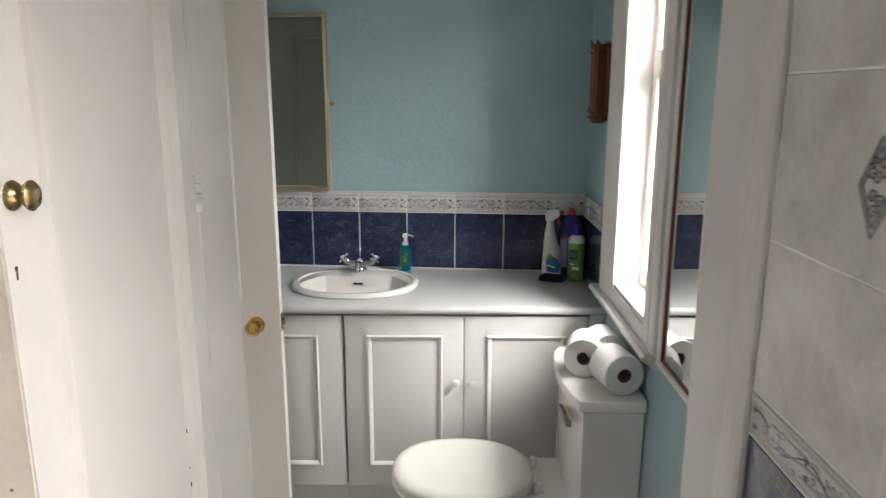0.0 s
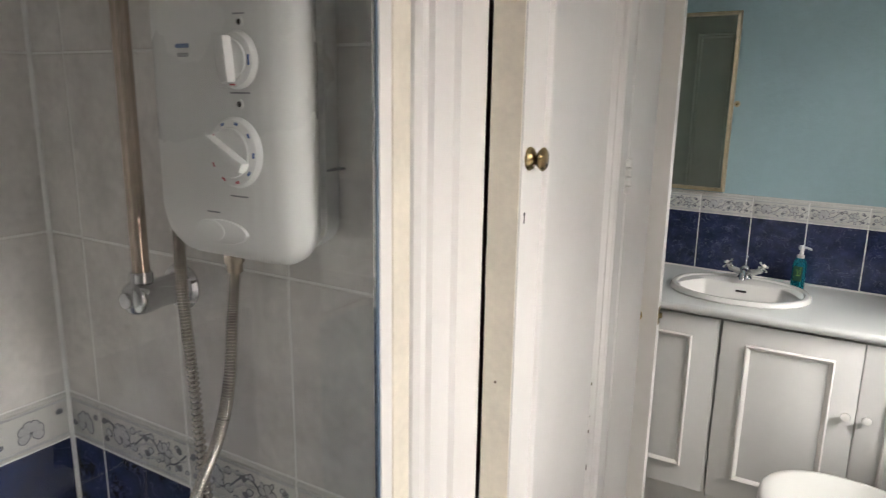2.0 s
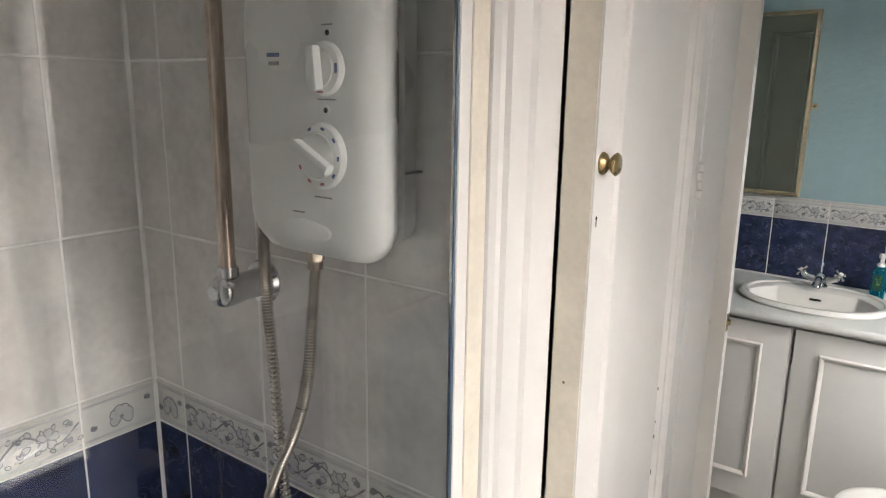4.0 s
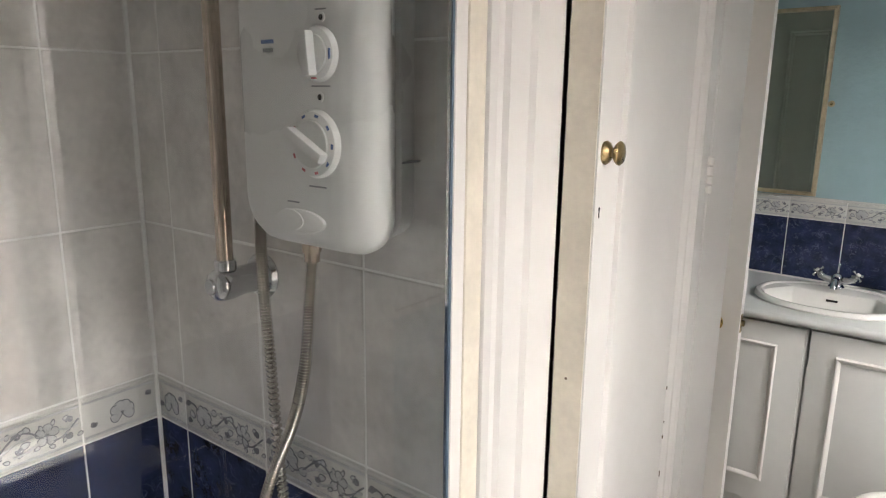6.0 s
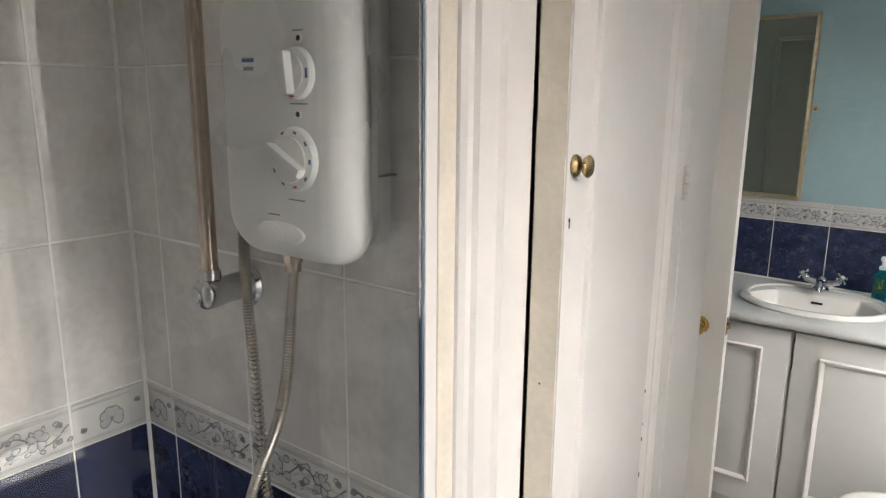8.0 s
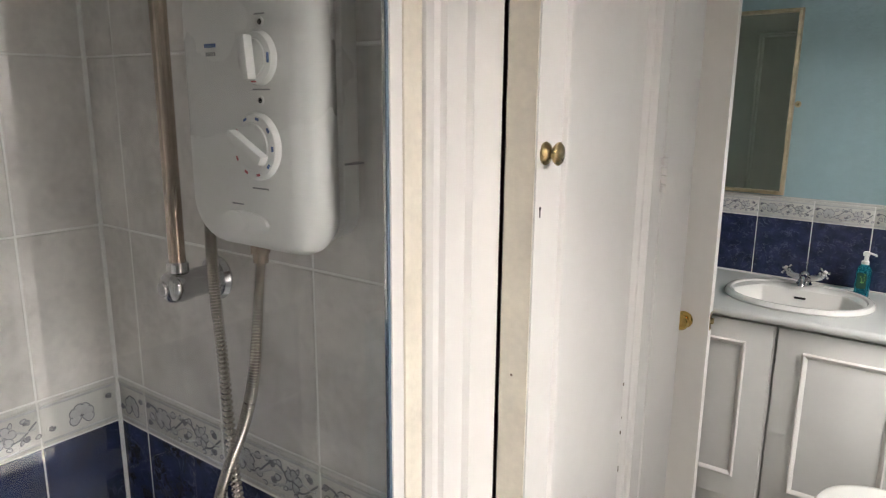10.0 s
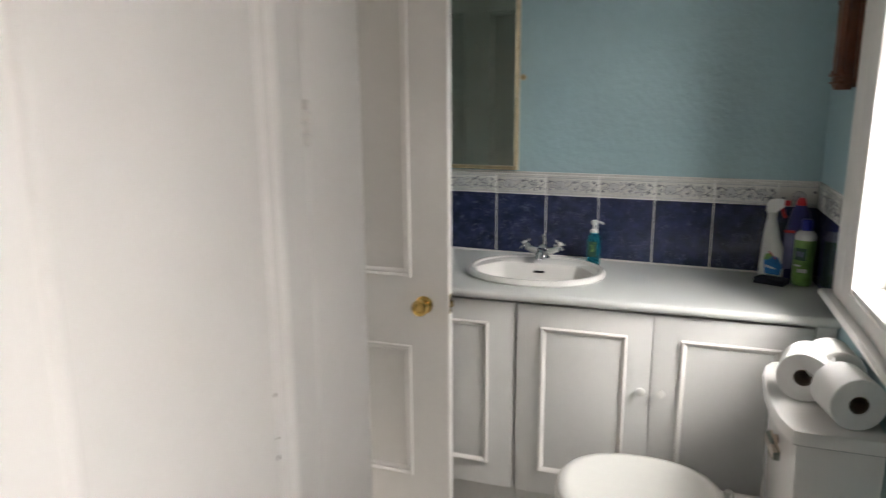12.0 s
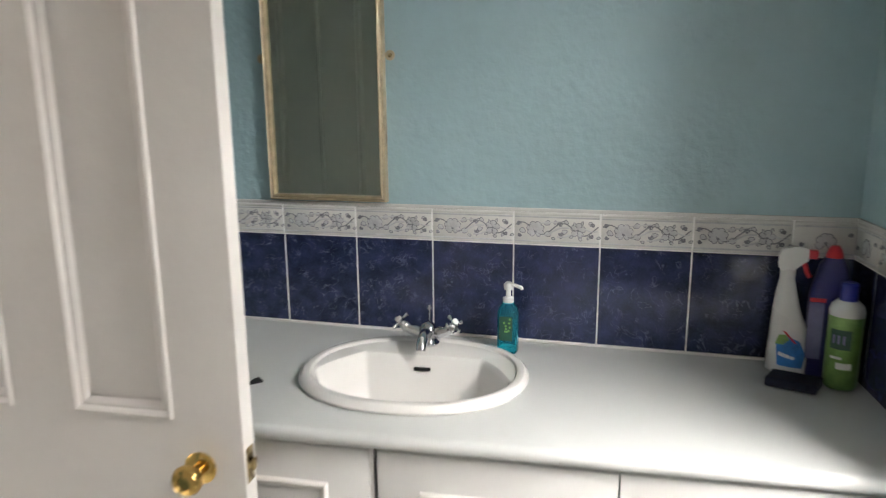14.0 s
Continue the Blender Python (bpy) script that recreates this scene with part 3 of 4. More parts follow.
def basin():
    """An oval rim; the bowl is cut off straight at the back, which leaves a ledge for the tap."""
    ob = thing("wash_basin", "cream-white oval ceramic inset wash basin in the worktop", "basin", (-0.332, 2.81, 0.86))
    cx, cy = -0.332, 2.812
    oval = lambda rx, ry, z, e=2.2: bm_superellipse(cx, cy, rx, ry, z, 96, e)

    def bowl(rx, ry, z, back, e=2.2, narrow=0.27):
        ring = oval(rx, ry, z, e)
        for p in ring:
            p.y = min(p.y, back + (p.y - back) * 0.04)
            p.x = cx + (p.x - cx) * (1 - narrow * max(0.0, (p.y - cy + 0.03) / (back - cy + 0.03)))
        return ring
    rings = [oval(0.240, 0.198, 0.8605), oval(0.243, 0.201, 0.865), oval(0.241, 0.199, 0.872), oval(0.234, 0.192, 0.8785), oval(0.225, 0.183, 0.880), oval(0.219, 0.177, 0.878), oval(0.2155, 0.1735, 0.873),
             bowl(0.211, 0.168, 0.871, 2.905), bowl(0.2085, 0.1655, 0.868, 2.9005), bowl(0.205, 0.162, 0.855, 2.895, 2.25), bowl(0.192, 0.148, 0.810, 2.880, 2.4),
             bowl(0.170, 0.126, 0.760, 2.864, 2.5), bowl(0.135, 0.095, 0.733, 2.848, 2.4), bowl(0.08, 0.055, 0.722, 2.84, 2.2), bowl(0.006, 0.006, 0.719, 2.85)]
    part("bowl", bm_rings(rings, False, True), CERAMIC, ob, smooth=33)
    # the slot is a black inlay, its depth of shade being only colour
    part("overflow", bm_move(bm_box(-0.019, 0.019, -0.0025, 0.002, -0.004, 0.004, 0.0018), Matrix.Translation((cx, 2.8895, 0.842)) @ Matrix.Rotation(radians(-16), 4, "X")), DARK, ob, "dark overflow slot")
    part("waste", bm_lathe([(0, 0), (0.021, 0), (0.021, 0.002), (0.012, 0.003), (0, 0.002)], 24, Matrix.Translation((cx, 2.80, 0.7215))), CHROME, ob)


basin()


def tap():
    ob = thing("basin_tap", "chrome mixer tap with two crosshead handles on the basin", "tap", (-0.332, 2.952, 0.88))
    c = Matrix.Translation((-0.332, 2.952, 0.880))
    part("body", bm_lathe([(0, 0), (0.026, 0), (0.027, 0.004), (0.022, 0.010), (0.020, 0.022), (0.022, 0.034), (0.016, 0.047), (0.007, 0.053), (0, 0.054)], 28, c), CHROME, ob)
    part("spout", bm_tube([(-0.332, 2.952 - d, z) for d, z in ((0.0, 0.902), (0.018, 0.910), (0.036, 0.913), (0.054, 0.909), (0.068, 0.899), (0.072, 0.888))], lambda u, i: 0.0145 - 0.003 * u, 16), CHROME, ob)
    part("pop_up_rod", bm_join(bm_tube([(-0.332, 2.972, 0.90), (-0.332, 2.974, 0.955)], 0.0022, 10), bm_lathe([(0, 0), (0.005, 0.003), (0.006, 0.009), (0.003, 0.014), (0, 0.015)], 16, Matrix.Translation((-0.332, 2.974, 0.953)))), CHROME, ob)
    for s in (-1, 1):
        a = part("arm", bm_tube([(-0.332 + s * d, 2.952, z) for d, z in ((0.010, 0.906), (0.026, 0.908), (0.042, 0.913), (0.054, 0.920))], lambda u, i: 0.011 + 0.0035 * (i % 2), 16), CHROME, ob)
        hm = Matrix.Translation((-0.332 + s * 0.052, 2.952, 0.918)) @ Matrix.Rotation(radians(34 * s), 4, "Y") @ Matrix.Rotation(radians(22), 4, "X")
        cross = [bm_lathe([(0, 0), (0.011, 0), (0.012, 0.008), (0.008, 0.014), (0.010, 0.020), (0.010, 0.026), (0, 0.028)], 20, hm)]
        for k in range(4):
            ang = radians(45 + 90 * k + 12 * s)
            d = Vector((math.cos(ang), math.sin(ang), 0))
            pts = [hm @ (d * r + Vector((0, 0, 0.021))) for r in (0.004, 0.012, 0.018, 0.022, 0.0245)]
            cross.append(bm_tube(pts, lambda u, i: (0.0035, 0.0035, 0.0045, 0.0055, 0.003)[i], 10))
        h = part("handle", bm_join(*cross), CHROME, a, "chrome crosshead handle")
        part("button", bm_lathe([(0, 0), (0.008, 0), (0.0075, 0.003), (0, 0.0045)], 18, hm @ Matrix.Translation((0, 0, 0.0275))), CERAMIC, a, "white ceramic button")


tap()


# ---- things on the worktop ----
def soap():
    x, y = -0.150, 2.985
    ob = thing("soap_dispenser", "clear pump bottle of teal liquid soap with green label", "soap bottle", (x, y, 0.86))
    m = Matrix.Translation((x, y, 0)) @ Matrix.Rotation(radians(-6), 4, "Z")
    ring = lambda w, d, z, r=0.012: [m @ p for p in rounded(-w, w, -d, d, r, z, 5)]
    b = part("bottle", bm_rings([ring(0.021, 0.018, 0.8605), ring(0.0235, 0.020, 0.864), ring(0.0235, 0.020, 0.955), ring(0.021, 0.018, 0.966, 0.014), ring(0.015, 0.015, 0.975, 0.0145), ring(0.013, 0.013, 0.980, 0.0125)]), TEALSOAP, ob, "teal see-through bottle")
    part("label", bm_move(bm_box(-0.016, 0.014, -0.0212, -0.0204, 0.893, 0.950), m), DGREEN, b, "dark green leafy label", smooth=0)
    for i in range(9):
        dx, dz = random.uniform(-0.011, 0.010), random.uniform(0.905, 0.945)
        part("leaf_print", bm_move(bm_lathe([(0, 0), (0.0026, 0), (0, 0.0005)], 8, Matrix.Translation((dx, -0.0212, dz)) @ FACE), m), GREEN, b)
    part("collar", bm_lathe([(0.0, 0.978), (0.0125, 0.978), (0.0125, 0.990), (0.006, 0.993), (0.005, 1.012), (0, 1.012)], 24, m), PLASTIC, ob, "clear white pump collar")
    part("pump_head", bm_join(bm_lathe([(0, 1.010), (0.010, 1.010), (0.011, 1.020), (0.008, 1.026), (0, 1.027)], 24, m), bm_tube([m @ Vector(p) for p in ((0, 0, 1.021), (0.015, -0.006, 1.0215), (0.032, -0.012, 1.019), (0.034, -0.0128, 1.014))], 0.004, 10)), PLASTIC, ob)


soap()


def spray():
    x, y = 0.445, 2.972
    ob = thing("spray_bottle", "white cleaning spray bottle with red trigger and blue label", "spray bottle", (x, y, 0.86))
    m = Matrix.Translation((x, y, 0)) @ Matrix.Rotation(radians(-12), 4, "Z")
    prof = [(0.8605, 0.036, 0.0, 0.022), (0.864, 0.041, 0.0, 0.025), (0.900, 0.042, 0.001, 0.026), (0.940, 0.040, 0.001, 0.026), (0.965, 0.034, -0.004, 0.024), (0.995, 0.027, -0.009, 0.021), (1.03, 0.021, -0.012, 0.018), (1.055, 0.016, -0.013, 0.015), (1.066, 0.0135, -0.013, 0.0135)]
    b = part("bottle", bm_rings([[m @ Vector((cx + w * math.cos(a), d * math.sin(a), z)) for a in [2 * math.pi * k / 32 for k in range(32)]] for z, w, cx, d in prof]), PLASTIC, ob)
    # label wrapped on the front
    def wrap(name, pts, mt):
        us = [min(p[0] for p in pts) + (max(p[0] for p in pts) - min(p[0] for p in pts)) * k / 12 for k in range(13)]
        rings = []
        for u in us:
            zs = []
            for (ua, za), (ub, zb) in zip(pts, pts[1:] + pts[:1]):
                if min(ua, ub) - 1e-9 <= u <= max(ua, ub) + 1e-9:
                    zs.append(za + (zb - za) * ((u - ua) / (ub - ua) if abs(ub - ua) > 1e-9 else 0.5))
            yy = -0.0262 * math.sqrt(max(0.05, 1 - (u / 0.0435) ** 2)) - 0.0008
            rings.append([m @ Vector((u, y, z)) for y, z in ((yy, min(zs)), (yy, max(zs) + 1e-5), (yy + 0.003, max(zs) + 1e-5), (yy + 0.003, min(zs)))])
        part(name, bm_rings(rings), mt, b, smooth=30)
    wrap("label", [(-0.022, 0.880), (0.030, 0.876), (0.033, 0.905), (0.020, 0.935), (-0.005, 0.945), (-0.024, 0.925)], LBLUE)
    wrap("label_leaf", [(-0.026, 0.925), (-0.010, 0.926), (0.000, 0.938), (-0.006, 0.948), (-0.020, 0.946)], GREEN)
    wrap("label_red", [(-0.013, 0.955), (-0.008, 0.955), (0.014, 0.931), (0.010, 0.930)], RED)
    wrap("label_white", [(-0.020, 0.902), (0.012, 0.894), (0.014, 0.900), (-0.018, 0.910)], PLASTIC)
    part("collar", bm_lathe([(0, 1.064), (0.0145, 1.064), (0.015, 1.080), (0.012, 1.084), (0, 1.084)], 24, m @ Matrix.Translation((-0.013, 0, 0))), PLASTIC, ob)
    part("spray_head", bm_rings([[m @ Vector((cx, yy, zz)) for yy, zz in ((-0.011, z0), (0.011, z0), (0.013, (z0 + z1) / 2), (0.008, z1), (-0.008, z1), (-0.013, (z0 + z1) / 2))] for cx, z0, z1 in ((-0.032, 1.088, 1.112), (-0.026, 1.080, 1.124), (-0.005, 1.080, 1.131), (0.014, 1.098, 1.130), (0.022, 1.104, 1.127))]), PLASTIC, ob)
    part("nozzle", bm_move(bm_box(0.020, 0.040, -0.009, 0.009, 1.108, 1.126, 0.003), m), RED, ob, "red nozzle")
    part("trigger", bm_tube([m @ Vector(p) for p in ((0.012, 0, 1.104), (0.018, 0, 1.092), (0.022, 0, 1.078), (0.028, 0, 1.068))], 0.0055, 10), RED, ob, "red trigger")


spray()


def can():
    x, y = 0.528, 2.905
    ob = thing("cleaner_bottle", "green and white cleaner bottle with blue cap", "bottle", (x, y, 0.86))
    m = Matrix.Translation((x, y, 0))
    b = part("body", bm_lathe([(0, 0.8605), (0.028, 0.8605), (0.0315, 0.866), (0.0315, 1.012), (0, 1.012)], 32, m), GREEN, ob, "green printed sleeve")
    part("shoulder", bm_lathe([(0, 1.010), (0.0320, 1.010), (0.0325, 1.018), (0.029, 1.030), (0.019, 1.040), (0, 1.041)], 32, m), PLASTIC, ob, "white plastic shoulder")
    part("cap", bm_lathe([(0, 1.040), (0.017, 1.040), (0.0165, 1.072), (0.013, 1.076), (0, 1.077)], 24, m), BLUECAP, ob, "bright blue cap")
    r = Matrix.Rotation(radians(-16), 4, "Z")
    def band(a0, a1, z0, z1, mt, name):
        ring = []
        for rr in (0.0308, 0.0319):
            ring.append([m @ r @ Vector((rr * math.sin(a0 + (a1 - a0) * k / 8), -rr * math.cos(a0 + (a1 - a0) * k / 8), z0)) for k in range(9)] + [m @ r @ Vector((rr * math.sin(a1 - (a1 - a0) * k / 8), -rr * math.cos(a1 - (a1 - a0) * k / 8), z1)) for k in range(9)])
        part(name, bm_rings(ring), mt, b, smooth=20)
    band(-0.9, 0.35, 0.945, 0.985, DGREEN, "printed_band")
    for k in range(3):
        band(-0.72 + 0.3 * k, -0.60 + 0.3 * k, 0.956, 0.974, LILAC, "lettering_bar")
    band(-0.4, 0.5, 0.905, 0.918, PLASTIC, "printed_swirl")
    band(-0.8, -0.1, 0.925, 0.930, PLASTIC, "printed_line")


can()


def blue_bottle():
    x, y = 0.515, 2.966
    ob = thing("bleach_bottle", "navy blue plastic cleaner bottle with red cap and lilac label", "bottle", (x, y, 0.86))
    m = Matrix.Translation((x, y, 0)) @ Matrix.Rotation(radians(-10), 4, "Z")
    ring = lambda w, d, z, r: [m @ p for p in rounded(-w, w, -d, d, r, z, 5)]
    b = part("body", bm_rings([ring(0.036, 0.022, 0.8605, 0.012), ring(0.039, 0.025, 0.866, 0.014), ring(0.039, 0.025, 1.03, 0.016), ring(0.034, 0.023, 1.06, 0.018), ring(0.026, 0.020, 1.095, 0.017), ring(0.018, 0.017, 1.112, 0.0165)]), NAVY, ob)
    part("label", bm_move(bm_box(-0.040, -0.012, -0.0262, -0.0248, 0.90, 1.02), m), LILAC, b, "pale lilac label", smooth=0)
    part("label_stripe", bm_move(bm_box(-0.040, -0.010, -0.0266, -0.0250, 1.022, 1.030), m), RED, b, smooth=0)
    part("cap", bm_lathe([(0, 1.108), (0.0165, 1.108), (0.0165, 1.116), (0.013, 1.128), (0.008, 1.136), (0, 1.137)], 24, m), RED, ob, "red cap")


blue_bottle()
sp = bm_box(-0.047, 0.047, -0.030, 0.030, 0, 0.018, 0.004, 3)
for v in sp.verts:
    v.co.z += 0.0025 * noise.noise(v.co * 60)
    v.co.y += v.co.x * 0.08
bm_move(sp, Matrix.Translation((0.437, 2.884, 0.8625)) @ Matrix.Rotation(radians(-28), 4, "Z"))
solo("sponge", sp, SPONGE, "dark navy scouring sponge lying on the worktop", "sponge")


clip = bm_rings([[Vector((-0.648 + u + 0.3 * w, 2.712 + u * 0.9, 0.8602 + w)) for w in (0.0, h)] + [Vector((-0.641 + u, 2.706 + u * 0.9, 0.8602 + w)) for w in (h, 0.0)] for u, h in ((-0.010, 0.003), (-0.004, 0.009), (0.004, 0.011), (0.010, 0.004))])
solo("clip", clip, DARK, "small black plastic clip lying on the worktop", "clip")


# ---- toilet ----
def toilet():
    ob = thing("toilet", "white ceramic close-coupled toilet with closed plastic lid", "toilet", (0.2, 2.22, 0))
    cy = 2.228
    part("bowl", bm_rings([bm_superellipse(0.14, cy, 0.16, 0.105, 0.0, 48, 2.6), bm_superellipse(0.14, cy, 0.15, 0.10, 0.05, 48, 2.5), bm_superellipse(0.13, cy, 0.14, 0.10, 0.18, 48, 2.4), bm_superellipse(0.09, cy, 0.19, 0.145, 0.30, 48, 2.3), bm_superellipse(0.08, cy, 0.215, 0.178, 0.375, 48, 2.3), bm_superellipse(0.08, cy, 0.218, 0.182, 0.392, 48, 2.3)]), CERAMIC, ob, smooth=50)
    part("shelf", bm_rings([rounded(0.20, 0.565, cy - 0.095, cy + 0.095, 0.04, 0.20), rounded(0.20, 0.568, cy - 0.12, cy + 0.12, 0.05, 0.34), rounded(0.20, 0.57, cy - 0.13, cy + 0.13, 0.05, 0.385), rounded(0.21, 0.565, cy - 0.125, cy + 0.125, 0.05, 0.392)]), CERAMIC, ob)
    part("seat", bm_rings([bm_superellipse(0.075, cy, 0.214, 0.180, 0.393, 56, 2.3), bm_superellipse(0.075, cy, 0.222, 0.187, 0.398, 56, 2.3), bm_superellipse(0.075, cy, 0.222, 0.187, 0.408, 56, 2.3), bm_superellipse(0.075, cy, 0.216, 0.181, 0.412, 56, 2.3)]), SEAT, ob)
    lid = part("lid", bm_rings([bm_superellipse(0.075, cy, 0.214, 0.180, 0.413, 56, 2.3), bm_superellipse(0.075, cy, 0.220, 0.186, 0.417, 56, 2.3), bm_superellipse(0.075, cy, 0.220, 0.186, 0.425, 56, 2.3), bm_superellipse(0.075, cy, 0.212, 0.178, 0.433, 56, 2.3), bm_superellipse(0.078, cy, 0.190, 0.157, 0.4375, 56, 2.3), bm_superellipse(0.082, cy, 0.180, 0.147, 0.4365, 56, 2.3), bm_superellipse(0.082, cy, 0.10, 0.08, 0.4385, 56, 2.2)]), SEAT, ob, smooth=50)
    for s in (-1, 1):
        part("seat_hinge", bm_lathe([(0, 0), (0.014, 0), (0.014, 0.018), (0.010, 0.030), (0, 0.031)], 20, Matrix.Translation((0.305, cy + s * 0.075, 0.392))), SEAT, ob)
    # cistern with a canted near corner
    def ring(g, z):
        return [Vector(p) for p in ((0.568, 1.998 - g, z), (0.568, 2.42 + g, z), (0.44, 2.42 + g, z), (0.395 - g * 0.6, 2.407 + g * 0.7, z), (0.377 - g * 0.9, 2.37 + g * 0.4, z), (0.368 - g, 2.32, z), (0.364 - g, 2.22, z), (0.367 - g, 2.12, z), (0.375 - g, 2.06, z), (0.387 - g, 2.016 - g * 0.3, z), (0.394 - g * 0.7, 2.002 - g * 0.7, z), (0.406, 1.998 - g, z))]
    c = part("cistern", bm_rings([ring(-0.035, 0.392), ring(-0.022, 0.40), ring(-0.014, 0.55), ring(-0.008, 0.728)]), CERAMIC, ob, smooth=35)
    l = bm_rings([ring(0.0, 0.728), ring(0.007, 0.733), ring(0.008, 0.752), ring(0.004, 0.762), ring(-0.006, 0.766)])
    part("cistern_lid", l, CERAMIC, ob, smooth=35)
    m = Matrix.Translation((0.376, 2.098, 0.690)) @ Matrix.Rotation(radians(-82), 4, "Z")
    lev = part("flush_lever", bm_move(bm_join(bm_lathe([(0, 0), (0.011, 0), (0.011, 0.010), (0.008, 0.014), (0, 0.015)], 20, FACE), bm_rings([[Vector((x, -0.010 - d, zc + s * h)) for s, d in ((-1, 0), (1, 0), (0.8, 0.015), (-0.8, 0.015))] for x, zc, h in ((-0.012, 0.003, 0.012), (0.020, -0.002, 0.013), (0.054, -0.010, 0.014), (0.062, -0.012, 0.011))])), m), RAILSTEEL, ob, "dull chrome flush lever")


toilet()


def roll():
    ob = thing("toilet_roll", "white toilet roll lying on the cistern lid", "toilet roll", (0, 0, 0), group="rolls on the cistern")
    n = 40
    r1, r0, w = 0.0585, 0.020, 0.105
    prof = [(r0, 0), (r1 - 0.002, 0), (r1, 0.002), (r1, w - 0.002), (r1 - 0.002, w), (r0, w), (r0, 0)]
    bm = bm_lathe(prof, n)
    for v in bm.verts:
        v.co += Vector((noise.noise(v.co * 25), noise.noise(v.co * 25 + Vector((5, 0, 0))), 0)) * 0.0015
    p = part("paper", bm, PAPER, ob, smooth=35)
    part("core", bm_lathe([(r0, 0.001), (r0, w - 0.001), (r0 - 0.0012, w - 0.001), (r0 - 0.0012, 0.001), (r0, 0.001)], 28), CARD, ob, "brown cardboard core")
    return ob


ROLLUP = 0.766 + 0.0590
base_roll = roll()
M_R1 = Matrix.Translation((0.424, 2.150, ROLLUP)) @ Matrix.Rotation(radians(-14), 4, "Z") @ Matrix.Rotation(radians(-90), 4, "X")
M_R2 = Matrix.Translation((0.512, 2.025, ROLLUP)) @ Matrix.Rotation(radians(12), 4, "Z") @ Matrix.Rotation(radians(-90), 4, "X")
M_R3 = Matrix.Translation((0.507, 2.19, ROLLUP)) @ Matrix.Rotation(radians(5), 4, "Z") @ Matrix.Rotation(radians(-90), 4, "X")
base_roll.matrix_basis = M_R1
copy_thing(base_roll, M_R2)
copy_thing(base_roll, M_R3)
# loose sheet between the rolls
sheet = bmesh.new()
g = [[sheet.verts.new((0.462 + 0.026 * i / 5 + 0.008 * j / 5, 2.155 + 0.10 * j / 5, ROLLUP + 0.050 - 0.012 * math.sin(math.pi * i / 5) + 0.006 * math.sin(2.2 * j / 5 + i))) for i in range(6)] for j in range(6)]
for a, b in zip(g, g[1:]):
    for k in range(5):
        sheet.faces.new((a[k], a[k + 1], b[k + 1], b[k]))
bmesh.ops.solidify(sheet, geom=sheet.faces[:], thickness=0.0012)
solo("loose_tissue", sheet, PAPER, "loose end of white tissue draped between the rolls", "tissue")


# ---- wall things ----
def gilt_mirror():
    ob = thing("wall_mirror", "tall narrow mirror in a thin gilt frame above the basin", "mirror", FAR @ Vector((-0.69, -0.01, 1.19)))
    x0, x1, z0, z1 = -0.846, -0.533, 1.190, 1.885
    part("frame", far(bm_move(bm_frame(x0, x1, z0, z1, [(0, 0.0), (0, -0.018), (0.003, -0.022), (0.006, -0.019), (0.010, -0.022), (0.014, -0.020), (0.016, -0.012), (0.016, 0.0)]), Matrix.Translation((0, -0.004, 0)))), GILT, ob, smooth=25)
    part("glass", far(bm_box(x0 + 0.012, x1 - 0.012, -0.014, -0.006, z0 + 0.012, z1 - 0.012)), MIRROR, ob, "silvered mirror glass", smooth=0)
    for x in (x0 - 0.012, x1 + 0.012):
        l = part("fixing_lug", far(bm_lathe([(0, 0), (0.012, 0), (0.012, 0.002), (0, 0.002)], 20, Matrix.Translation((x, -0.003, 1.537)) @ FACE)), GILT, ob)
        part("screw", far(bm_lathe([(0, 0), (0.0055, 0), (0.004, 0.003), (0, 0.0035)], 14, Matrix.Translation((x, -0.005, 1.537)) @ FACE)), OLDBRASS, l)


gilt_mirror()


def side_mirror():
    ob = thing("wall_mirror", "white-framed mirror on the outer wall beside the window", "mirror", (0.57, 1.74, 0.91))
    m = Matrix.Translation((EAST - 0.003, 0, 0)) @ Matrix.Rotation(radians(-90), 4, "Z")
    part("frame", bm_move(bm_frame(-1.893, -1.56, 0.912, 1.95, [(0, 0), (0, -0.016), (0.003, -0.02), (0.016, -0.02), (0.019, -0.014), (0.019, 0)]), m), PAINT, ob, smooth=25)
    part("frame_lip", bm_move(bm_frame(-1.893 + 0.0185, -1.56 - 0.0185, 0.912 + 0.0185, 1.95 - 0.0185, [(0, 0), (0, -0.015), (0.004, -0.014), (0.004, 0)]), m), WOOD, ob, "brown inner lip", smooth=0)
    part("glass", bm_move(bm_box(-1.875, -1.578, -0.010, -0.002, 0.93, 1.93), m), SILVER, ob, "silvered mirror glass", smooth=0)


side_mirror()


